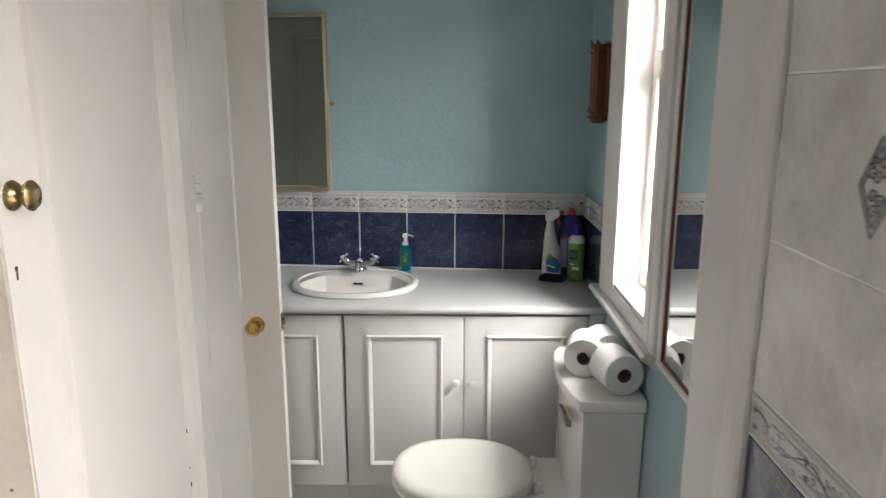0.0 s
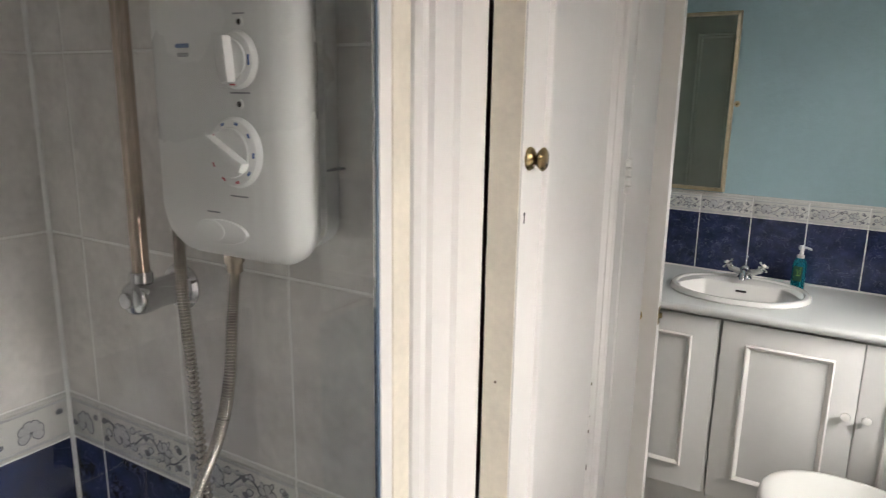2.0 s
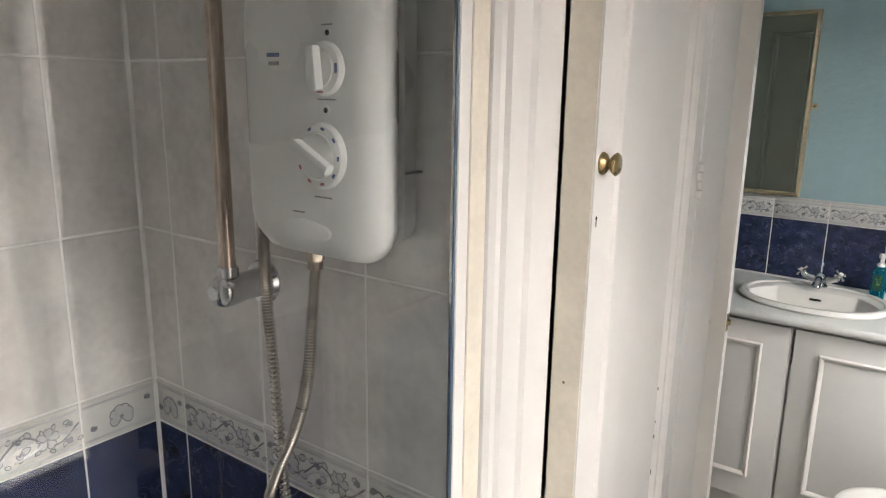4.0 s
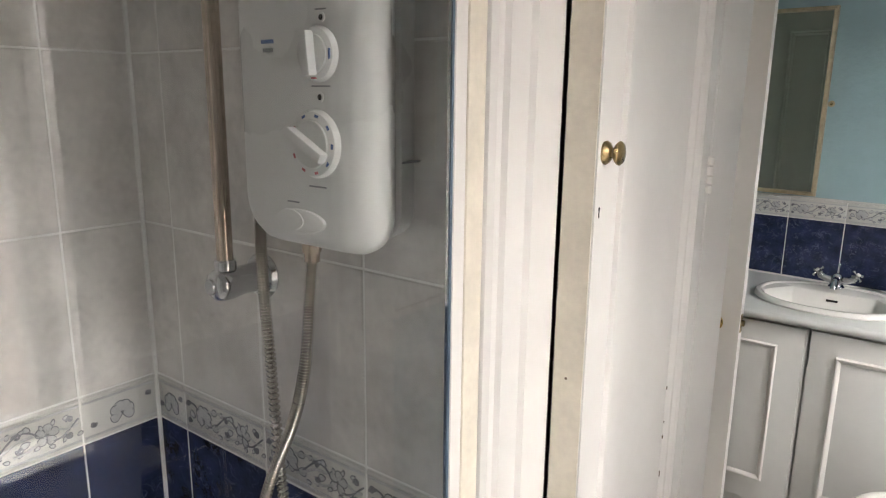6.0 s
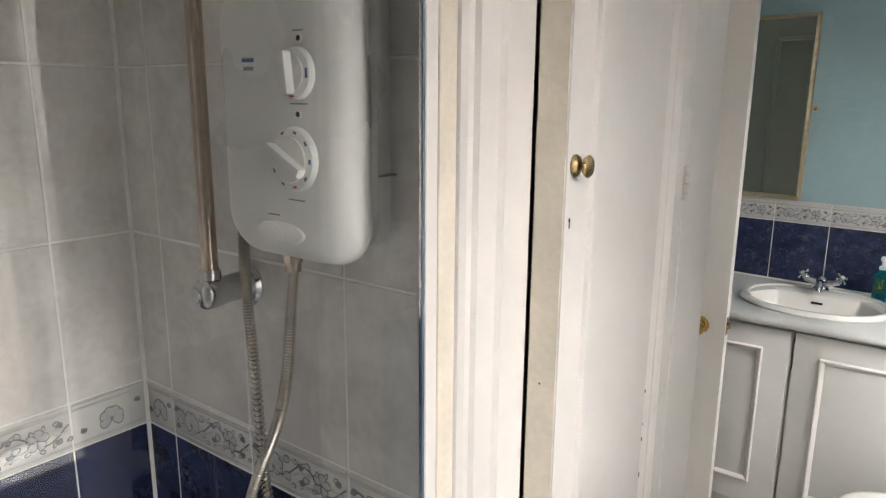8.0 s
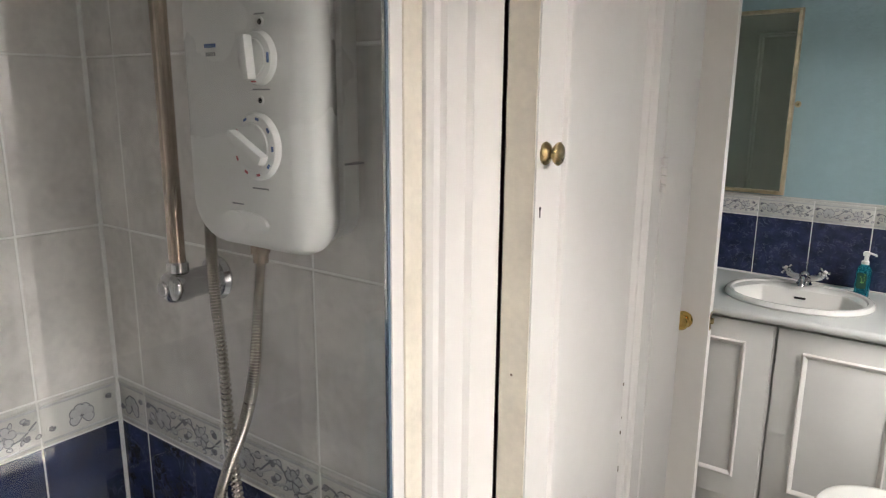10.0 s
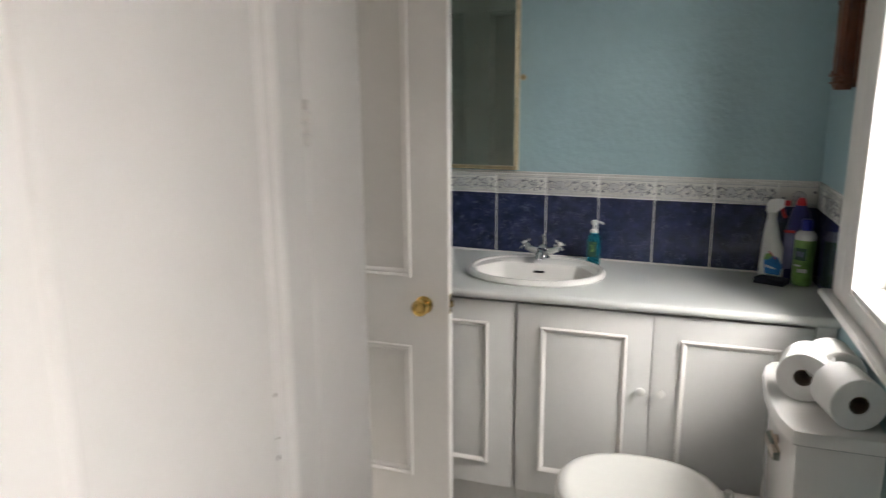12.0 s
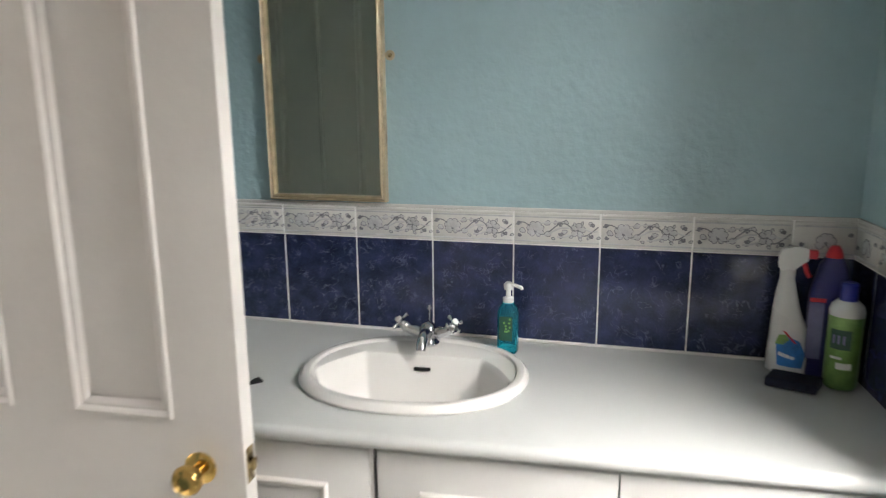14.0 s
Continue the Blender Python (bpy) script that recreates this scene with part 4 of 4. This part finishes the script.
def bracket():
    ob = thing("wall_bracket", "carved red-brown wooden wall bracket in the window corner", "wall bracket", (EAST, 2.72, 1.47))
    part("backboard", bm_rings([[Vector((x, y, z)) for y, z in ((2.655, 1.52), (2.69, 1.485), (2.74, 1.485), (2.772, 1.52), (2.772, 1.725), (2.76, 1.742), (2.713, 1.752), (2.67, 1.742), (2.655, 1.725))] for x in (EAST - 0.014, EAST)]), WOOD, ob, smooth=0)
    # a five-sided case on a stepped base
    case = [(0.561, 2.676), (0.540, 2.676), (0.523, 2.700), (0.523, 2.735), (0.540, 2.757), (0.561, 2.757)]
    grow = lambda g: [(x - g if x < 0.56 else x, y + (g if y > 2.72 else -g)) for x, y in case]
    part("case", bm_prism(case, 1.522, 1.728), WOOD, ob, smooth=0)
    part("cornice", bm_join(bm_prism(grow(0.006), 1.728, 1.734), bm_prism(grow(0.010), 1.734, 1.741)), WOOD, ob, smooth=0)
    part("base", bm_join(bm_prism(grow(0.010), 1.514, 1.522), bm_prism(grow(0.003), 1.500, 1.514), bm_prism(grow(0.008), 1.495, 1.500), bm_prism(grow(-0.002), 1.478, 1.495)), WOOD, ob, "stepped wooden base", smooth=0)
    for y in (2.672, 2.760):
        part("column", bm_lathe([(0, 1.520), (0.010, 1.520), (0.010, 1.528), (0.0055, 1.536), (0.007, 1.56), (0.0055, 1.62), (0.007, 1.69), (0.0055, 1.708), (0.010, 1.714), (0.010, 1.722), (0, 1.722)], 16, Matrix.Translation((0.530, y, 0))), WOOD, ob)
        part("finial", bm_rings([[Vector((0.528 + dx + r * math.cos(a), y + r * math.sin(a), z)) for a in [2 * math.pi * k / 12 for k in range(12)]] for z, r, dx in ((1.734, 0.008, 0), (1.740, 0.009, 0), (1.748, 0.005, -0.003), (1.758, 0.0015, -0.009))]), WOOD, ob)
        part("drop", bm_lathe([(0, 1.482), (0.004, 1.486), (0.008, 1.494), (0.005, 1.502), (0.009, 1.507), (0, 1.507)], 14, Matrix.Translation((0.532, y, 0))), WOOD, ob)


bracket()


# ---- shower ----
def screen():
    ob = thing("shower_screen", "clear glass shower screen with a white and grey edge profile", "shower screen", (-0.363, 0.1, 0))
    p = part("glass", bm_box(-0.366, -0.360, -0.50, 0.606, 0.10, 1.98), GLASS, ob, smooth=0)
    p.visible_shadow = False
    part("wall_channel", bm_prism([(-0.3665, 0.6105), (-0.359, 0.610), (-0.358, 0.6108), (-0.3575, 0.626), (-0.3665, 0.626)], 0.08, 2.0), PAINT2, ob, "white wall channel")
    part("seal", bm_box(-0.3662, -0.3587, 0.6062, 0.6098, 0.08, 2.0, 0.001), SEALANT, ob, "dark grey-blue glass edge seal")


screen()


def shower_unit():
    ob = thing("electric_shower", "white plastic electric shower unit with two dials on the tiled wall", "electric shower", (-0.52, SHN - 0.05, 1.40))
    def ring(x0, x1, z0, z1, r, y):
        return [Vector((p.x, y, p.y)) for p in rounded(x0, x1, z0, z1, r, 0, 7)]
    body = part("casing", bm_rings([ring(-0.606, -0.4585, 1.408, 1.676, 0.030, SHN - 0.0005), ring(-0.606, -0.450, 1.408, 1.676, 0.030, SHN - 0.030), ring(-0.609, -0.453, 1.404, 1.680, 0.032, SHN - 0.031)], False, True), PLASTIC, ob)
    cover = part("cover", bm_rings([ring(-0.610, -0.455, 1.403, 1.681, 0.032, SHN - 0.033), ring(-0.614, -0.440, 1.401, 1.683, 0.034, SHN - 0.055), ring(-0.614, -0.432, 1.402, 1.682, 0.036, SHN - 0.072), ring(-0.612, -0.435, 1.405, 1.679, 0.040, SHN - 0.084), ring(-0.608, -0.443, 1.410, 1.674, 0.042, SHN - 0.092), ring(-0.602, -0.456, 1.417, 1.667, 0.042, SHN - 0.0955), ring(-0.590, -0.475, 1.430, 1.654, 0.040, SHN - 0.0965)]), PLASTIC, ob, smooth=60)
    fy = SHN - 0.0965
    def disc(name, x, z, prof, mt, parent, label="", seg=40):
        return part(name, bm_lathe(prof, seg, Matrix.Translation((x, fy, z)) @ FACE), mt, parent, label)
    for x, z, r, turn in ((-0.489, 1.587, 0.0245, 84), (-0.495, 1.507, 0.0315, 28)):
        d = disc("dial", x, z, [(0, 0), (r, 0), (r, 0.002), (r * 0.93, 0.006), (r * 0.72, 0.008), (r * 0.70, 0.007), (r * 0.68, 0.009), (0, 0.0095)], PLASTIC, ob, "white rotary dial")
        g = bm_box(-r * 0.80, r * 0.80, -0.019, -0.009, -0.0048, 0.0048, 0.002)
        part("grip", bm_move(g, Matrix.Translation((x, fy, z)) @ Matrix.Rotation(radians(turn), 4, "Y")), PLASTIC, d)
        if r > 0.03:
            for k in range(9):
                a = radians(-60 + 38 * k)
                t = bm_box(-0.0012, 0.0012, -0.0072, -0.0060, r * 0.80, r * 0.88)
                for v in t.verts:
                    v.co.x *= 1.9
                part("tick", bm_move(t, Matrix.Translation((x, fy, z)) @ Matrix.Rotation(a, 4, "Y")), PRINTBLUE if 1 <= k <= 5 else PRINTRED, d, smooth=0)
        else:
            part("tick", bm_move(bm_box(r * 0.79, r * 0.86, -0.0080, -0.0060, -0.0045, 0.0045), Matrix.Translation((x, fy, z))), PRINTBLUE, d, smooth=0)
            part("tick", bm_move(bm_box(-0.003, 0.003, -0.0080, -0.0060, -r * 0.88, -r * 0.82), Matrix.Translation((x, fy, z))), PRINTRED, d, smooth=0)
    for x, z in ((-0.485, 1.6185), (-0.489, 1.5495)):
        l = disc("indicator", x, z, [(0, 0), (0.0044, 0), (0.0044, 0.0008), (0.003, 0.001), (0, 0.0008)], PLASTIC, ob)
        disc("indicator_lens", x, z, [(0, 0.0008), (0.0028, 0.0008), (0.002, 0.0018), (0, 0.002)], DARK, l)
    b = part("button", bm_move(bm_rings([[Vector((0.034 * s * math.cos(a), -h, 0.0115 * s * math.sin(a))) for a in [2 * math.pi * k / 40 for k in range(40)]] for s, h in ((1, -0.001), (1, 0.001), (0.96, 0.003), (0.8, 0.0042), (0.3, 0.0048))]), Matrix.Translation((-0.520, fy + 0.0005, 1.432))), PLASTIC, ob, "oval start button")
    part("button_cap", bm_move(bm_rings([[Vector((0.020 * s * math.cos(a), -h, 0.0105 * s * math.sin(a))) for a in [2 * math.pi * k / 32 for k in range(32)]] for s, h in ((1, 0.003), (0.97, 0.0056), (0.6, 0.0066))]), Matrix.Translation((-0.532, fy + 0.0005, 1.4325))), PLASTIC, b)
    # unreadable print: two short bars of the maker's mark and captions
    for x0, x1, z0, z1, mt in (*[(-0.569 + 0.0031 * k, -0.5666 + 0.0031 * k, 1.5985, 1.6022, PRINTBLUE) for k in range(6)], *[(-0.567 + 0.0031 * k, -0.5648 + 0.0031 * k, 1.5905, 1.5942, PRINT) for k in range(5)], (-0.493, -0.479, 1.6248, 1.6262, PRINT), (-0.5, -0.476, 1.5585, 1.5600, PRINT), (-0.507, -0.484, 1.4665, 1.4680, PRINT), (-0.539, -0.522, 1.4490, 1.4505, PRINT)):
        part("printed_bar", bm_box(x0, x1, fy - 0.0004, fy + 0.001, z0, z1), mt, ob, smooth=0)
    part("outlet_nut", bm_join(bm_lathe([(0, 0), (0.0105, 0), (0.0105, 0.016), (0.008, 0.02), (0, 0.02)], 6, Matrix.Translation((-0.562, 0.628, 1.386))), bm_lathe([(0, 0), (0.0085, 0), (0.0085, 0.012), (0, 0.012)], 20, Matrix.Translation((-0.562, 0.628, 1.376)))), RAILSTEEL, ob, "grey outlet nut")
    part("seam_clip", bm_box(-0.462, -0.4490, SHN - 0.029, SHN - 0.002, 1.487, 1.489), PRINT, ob, smooth=0)


shower_unit()


def rail():
    ob = thing("shower_rail", "shower riser rail of dark-reflecting metal in a chrome wall bracket", "shower rail", (-0.70, 0.61, 1.30))
    x, z = -0.703, 1.328
    part("rail", bm_tube([(x, 0.617, z - 0.004), (x, 0.617, 2.05)], 0.0098, 24), RAILSTEEL, ob)
    b = part("bracket", bm_lathe([(0, -0.003), (0.010, -0.0015), (0.0165, 0.002), (0.0195, 0.008), (0.0200, 0.018), (0.0195, 0.030), (0.0180, 0.033), (0.0180, 0.062), (0.0200, 0.066), (0.0200, 0.072), (0, 0.072)], 36, Matrix.Translation((x, 0.598, z)) @ Matrix.Rotation(radians(-90), 4, "X")), CHROME, ob, "rounded chrome bracket arm")
    part("cap", bm_lathe([(0, 0.0040), (0.0085, 0.0040), (0.0095, 0.002), (0.0095, 0.0), (0, 0.0)], 24, Matrix.Translation((x, 0.5965, z)) @ FACE), CHROME, b)
    part("collar", bm_lathe([(0.0098, 0.0), (0.0130, 0.0), (0.0130, 0.010), (0.0112, 0.012), (0.0098, 0.012)], 24, Matrix.Translation((x, 0.617, z + 0.018))), CHROME, b)
    part("wall_flange", bm_lathe([(0, 0), (0.027, 0), (0.029, -0.004), (0.026, -0.010), (0.020, -0.012), (0, -0.012)], 32, Matrix.Translation((x, SHN - 0.0005, z)) @ Matrix.Rotation(radians(-90), 4, "X")), CHROME, ob)


rail()


def smooth_path(keys, n):
    """Catmull-Rom through the keys."""
    ks = [Vector(k) for k in keys]
    ks = [ks[0] * 2 - ks[1]] + ks + [ks[-1] * 2 - ks[-2]]
    out = []
    for i in range(n):
        u = i / (n - 1) * (len(ks) - 3)
        k = min(int(u), len(ks) - 4)
        t = u - k
        a, b, c, d = ks[k:k + 4]
        out.append(0.5 * ((2 * b) + (c - a) * t + (2 * a - 5 * b + 4 * c - d) * t * t + (3 * b - a - 3 * c + d) * t ** 3))
    return out


hose = smooth_path([(-0.562, 0.628, 1.378), (-0.558, 0.618, 1.33), (-0.557, 0.608, 1.26), (-0.577, 0.605, 1.19), (-0.622, 0.60, 1.09), (-0.668, 0.60, 0.95), (-0.680, 0.60, 0.78), (-0.640, 0.60, 0.66), (-0.595, 0.61, 0.78), (-0.600, 0.62, 0.95), (-0.614, 0.615, 1.10), (-0.628, 0.618, 1.25), (-0.632, 0.616, 1.34), (-0.631, 0.615, 1.40), (-0.628, 0.616, 1.44)], 1800)
solo("shower_hose", bm_tube(hose, lambda u, i: (0.0046, 0.0052, 0.0068, 0.0072, 0.0068, 0.0052)[i % 6], 12), STEEL, "ribbed chrome shower hose hanging in a loop", "shower hose", smooth=50)


# ---- tiles, last ----
def tile_mesh(name, w, h, material):
    bm = bmesh.new()
    b = 0.0014
    rings = []
    for inset, y in ((0, 0.009), (0, 0.0012), (b, 0.0)):
        rings.append([bm.verts.new((sx * (w / 2 - inset), y, sz * (h / 2 - inset))) for sx, sz in ((-1, -1), (1, -1), (1, 1), (-1, 1))])
    for a, c in zip(rings, rings[1:]):
        for i in range(4):
            bm.faces.new((a[i], a[(i + 1) % 4], c[(i + 1) % 4], c[i]))
    bm.faces.new(rings[-1])
    return mesh(name, bm, material, 0)


def border_mesh(w, h):
    """Border tile: ridged edges, leaves, flowers and scrolls in grey relief on off-white."""
    base, mid, dark = [bm_box(-w / 2, w / 2, 0, 0.009, -h / 2, h / 2, 0.001, 1)], [], []
    k0 = h / 0.08
    for z in (h * 0.355, -h * 0.405):
        mid.append(bm_tube([(-w / 2 + 0.001, 0.0002, z), (w / 2 - 0.001, 0.0002, z)], 0.0014, 6, flat=1.5))
    base.append(bm_tube([(-w / 2 + 0.001, 0.0, h * 0.44), (w / 2 - 0.001, 0.0, h * 0.44)], 0.0024, 8, flat=1.3))

    def line(pts, r=0.0010, to=dark):
        to.append(bm_tube([(x * k0, -0.0006, z * k0) for x, z in pts], r, 5, flat=1.2))

    def petal(cx, cz, l, a, fat=0.36):
        d, q = Vector((math.cos(a), 0, math.sin(a))), Vector((-math.sin(a), 0, math.cos(a)))
        c = Vector((cx, 0, cz)) + d * l * 0.5
        rim = [c + d * (l * 0.5 * math.cos(t)) + q * (l * fat * math.sin(t) * (1 + 0.45 * math.cos(t))) for t in [2 * math.pi * k / 12 for k in range(12)]]
        out = bmesh.new()
        vs = [out.verts.new(p * k0 + Vector((0, -0.0005, 0))) for p in rim]
        top = out.verts.new(c * k0 + Vector((0, -0.0030, 0)))
        for k in range(12):
            out.faces.new((vs[k], vs[(k + 1) % 12], top))
        mid.append(out)
        line([(p.x, p.z) for p in rim + rim[:1]], 0.0007)
        line([(c.x - d.x * l * 0.4, c.z - d.z * l * 0.4), (c.x + d.x * l * 0.2, c.z + d.z * l * 0.2)], 0.0007)

    def curl(cx, cz, r, a0, sgn, turns=1.1):
        pts = [(cx + r * (1 - 0.8 * k / 11) * math.cos(a0 + sgn * turns * 2 * math.pi * k / 11), cz + r * (1 - 0.8 * k / 11) * math.sin(a0 + sgn * turns * 2 * math.pi * k / 11)) for k in range(12)]
        line(pts, 0.0015)
        dark.append(bm_lathe([(0, 0), (0.0030 * k0, 0), (0.0022 * k0, 0.0014), (0, 0.002)], 8, Matrix.Translation((pts[-1][0] * k0, 0, pts[-1][1] * k0)) @ FACE))

    half = w / 2 / k0
    if w < 0.13:
        for a in (20, 62, 105, 150, -25, 205):
            petal(0.0, -0.008, 0.022, radians(a))
        curl(half * 0.75, 0.010, 0.0055, radians(200), -1)
        curl(-half * 0.75, -0.012, 0.0055, radians(20), -1)
    else:
        # a vine along the tile, a spreading flower, scrolling stems and a smaller flower
        line([(half * (-0.97 + 1.94 * k / 30), 0.0150 * math.sin(2 * math.pi * k / 15 + 0.6)) for k in range(31)], 0.0012)
        fx = -half * 0.50
        for a, l in ((0, 0.020), (38, 0.025), (72, 0.027), (108, 0.027), (142, 0.025), (180, 0.020), (218, 0.015), (-38, 0.015)):
            petal(fx, -0.009, l, radians(a), 0.30)
        for dx, dz, l, a in ((-0.030, -0.010, 0.016, 150), (0.026, -0.014, 0.018, 8), (0.028, 0.010, 0.015, 30)):
            petal(fx + dx * 0.8, dz, l, radians(a))
        line([(fx + 0.018, -0.018), (fx + 0.036, -0.010), (half * 0.08, 0.003), (half * 0.30, 0.004)], 0.0018, mid)
        line([(fx + 0.014, 0.013), (fx + 0.03, 0.016), (half * 0.10, 0.018)], 0.0014, mid)
        line([(half * 0.02, -0.020), (half * 0.22, -0.018), (half * 0.40, -0.010)], 0.0018, mid)
        line([(half * 0.66, 0.002), (half * 0.80, -0.004), (half * 0.95, -0.002)], 0.0014, mid)
        curl(half * 0.09, 0.011, 0.0070, radians(180), -1)
        curl(half * 0.12, -0.012, 0.0065, radians(160), 1)
        curl(half * 0.84, 0.011, 0.0060, radians(200), -1)
        curl(half * 0.82, -0.015, 0.0060, radians(150), 1)
        curl(-half * 0.90, 0.011, 0.0058, radians(0), 1)
        curl(-half * 0.88, -0.017, 0.0050, radians(0), -1)
        for a in (80, 150, 225, 300, 15):
            petal(half * 0.50, -0.002, 0.0185, radians(a))
        petal(half * 0.26, -0.004, 0.014, radians(200))
        petal(half * 0.28, 0.014, 0.012, radians(150))
        for k in range(11):
            petal(half * (-0.12 + 0.105 * k), (0.019 if k % 2 else -0.022) + 0.002 * math.sin(k * 2.1), 0.0095, radians(40 * (k % 3) - (150 if k % 2 else 20)), 0.3)
    deco, soft_deco = bm_join(*dark), bm_join(*mid)
    for f in deco.faces:
        f.material_index = 1
    for f in soft_deco.faces:
        f.material_index = 2
    return mesh("border_tile", bm_join(*base, deco, soft_deco), [BORDER, SCROLL, RELIEF], 50)


def lay(name, me, m, parent):
    ob = new(name, me)
    ob.parent = parent
    ob.matrix_parent_inverse = BASE[parent].inverted()
    ob.matrix_basis = m
    return ob


CACHE = {}


def tile(w, h, material):
    k = (round(w, 4), round(h, 4), material.name)
    if k not in CACHE:
        CACHE[k] = tile_mesh("tile", w, h, material)
    return CACHE[k]


def border(w, h):
    k = ("border", round(w, 4), round(h, 4))
    if k not in CACHE:
        CACHE[k] = border_mesh(w, h)
    return CACHE[k]


def jitter():
    return Matrix.Rotation(random.uniform(-0.0025, 0.0025), 4, "X") @ Matrix.Rotation(random.uniform(-0.0025, 0.0025), 4, "Z")


G = 0.0028
# shower area: rows of grey tiles, a border, rows of navy tiles
ROWS_Z = [(1.12 + 0.2425 * k, 1.12 + 0.2425 * (k + 1), "grey") for k in range(5)] + [(1.046, 1.12, "border")] + [(1.046 - 0.2425 * (k + 1), 1.046 - 0.2425 * k, "blue") for k in range(3)]


def tile_wall(parent, m, us):
    """Tiles the wall whose own frame is m, between the joints us along it."""
    for u0, u1 in zip(us, us[1:]):
        for z0, z1, kind in ROWS_Z:
            z1 = min(z1, TOP - 0.003)
            if z1 - z0 < 0.02:
                continue
            w, h = u1 - u0 - G, z1 - z0 - G
            at = m @ Matrix.Translation(((u0 + u1) / 2, random.uniform(-0.0004, 0.0004), (z0 + z1) / 2)) @ jitter()
            if kind == "border":
                lay("border_tile", border(w, h), at, parent)
            else:
                lay("tile", tile(w, h, GREY if kind == "grey" else BLUE), at, parent)


tile_wall(wall_shn, Matrix.Translation((0, SHN, 0)), [SHW, -0.910, -0.721, -0.532, -0.367])
RZ = lambda d: Matrix.Rotation(radians(d), 4, "Z")
tile_wall(wall_shw, Matrix.Translation((SHW, 0, 0)) @ RZ(90), [-0.50, -0.395, -0.205, -0.015, 0.175, 0.365, 0.555, SHN])
M_NE = Matrix.Translation((NEAR_E, 0, 0)) @ RZ(-90)
tile_wall(wall_ne, M_NE, [-1.284, -0.960, -0.7635])

part("sealant", bm_tube([(SHW + 0.001, SHN - 0.001, 0.02), (SHW + 0.001, SHN - 0.001, TOP - 0.01)], 0.0042, 8), GROUT, wall_shn, "white corner sealant")
# the diamond motif on the tile beside the architrave
def diamond():
    m = M_NE @ Matrix.Translation((-1.038, -0.0014, 1.473))
    bits = []
    for s in (1.0, 0.80):
        p = [(0.034 * s, 0, 0), (0, 0, 0.058 * s), (-0.034 * s, 0, 0), (0, 0, -0.058 * s)]
        for a, b in zip(p, p[1:] + p[:1]):
            bits.append(bm_tube([a, b], 0.0011, 6))
    for k in range(8):
        cx, cz, r = 0.011 * math.sin(k * 2.4), 0.028 * math.sin(k * 1.1 + 0.4), 0.009
        bits.append(bm_tube([(cx + r * (1 - 0.06 * i) * math.cos(0.62 * i), 0, cz + r * (1 - 0.06 * i) * math.sin(0.62 * i)) for i in range(13)], 0.0012, 6))
    ob = part("diamond_motif", bm_move(bm_join(*bits), m), SCROLL, wall_ne, "grey diamond filigree motif")


diamond()
# splash-back of the vanity: navy tiles, border and a white trim
us = [-0.622 + 0.2 * k for k in range(-3, 6)] + [0.506]
G = 0.0038
for u0, u1 in zip(us, us[1:]):
    w = u1 - u0 - G
    lay("tile", tile(w, 0.2355, BLUE), FAR @ Matrix.Translation(((u0 + u1) / 2, -0.004, 0.979)) @ jitter(), wall_far)
    lay("border_tile", border(w, 0.076), FAR @ Matrix.Translation(((u0 + u1) / 2, -0.004, 1.1375)) @ jitter(), wall_far)
M_E = Matrix.Translation((EAST - 0.004, 0, 0)) @ RZ(-90)
for u0, u1 in ((-3.022, -2.905), (-2.905, -2.705), (-2.705, -2.577)):
    lay("tile", tile(u1 - u0 - G, 0.2355, BLUE), M_E @ Matrix.Translation(((u0 + u1) / 2, 0, 0.979)) @ jitter(), wall_e)
    lay("border_tile", border(u1 - u0 - G, 0.076), M_E @ Matrix.Translation(((u0 + u1) / 2, 0, 1.1375)) @ jitter(), wall_e)
trim = thing("tile_trim", "white ceramic trim along the top of the splash-back", "trim", FAR @ Vector((-0.1, 0, 1.18)), kind="structure")
part("trim_strip", far(bm_box(-1.25, 0.506, -0.0065, 0.001, 1.1765, 1.185, 0.0025)), BORDER, trim)
part("trim_strip", bm_box(EAST - 0.0065, EAST + 0.001, 2.577, 3.02, 1.1765, 1.185, 0.0025), BORDER, trim)
part("joint", far(bm_box(-1.25, 0.506, -0.0025, 0.001, 0.855, 1.178)), GROUT, trim, smooth=0)
part("joint", bm_box(EAST - 0.0025, EAST + 0.001, 2.577, 3.02, 0.86, 1.178), GROUT, trim, smooth=0)
part("sealant", far(bm_tube([(-1.2, -0.006, 0.862), (0.5, -0.006, 0.862)], 0.004, 8)), PAINT2, trim, "white sealant bead")
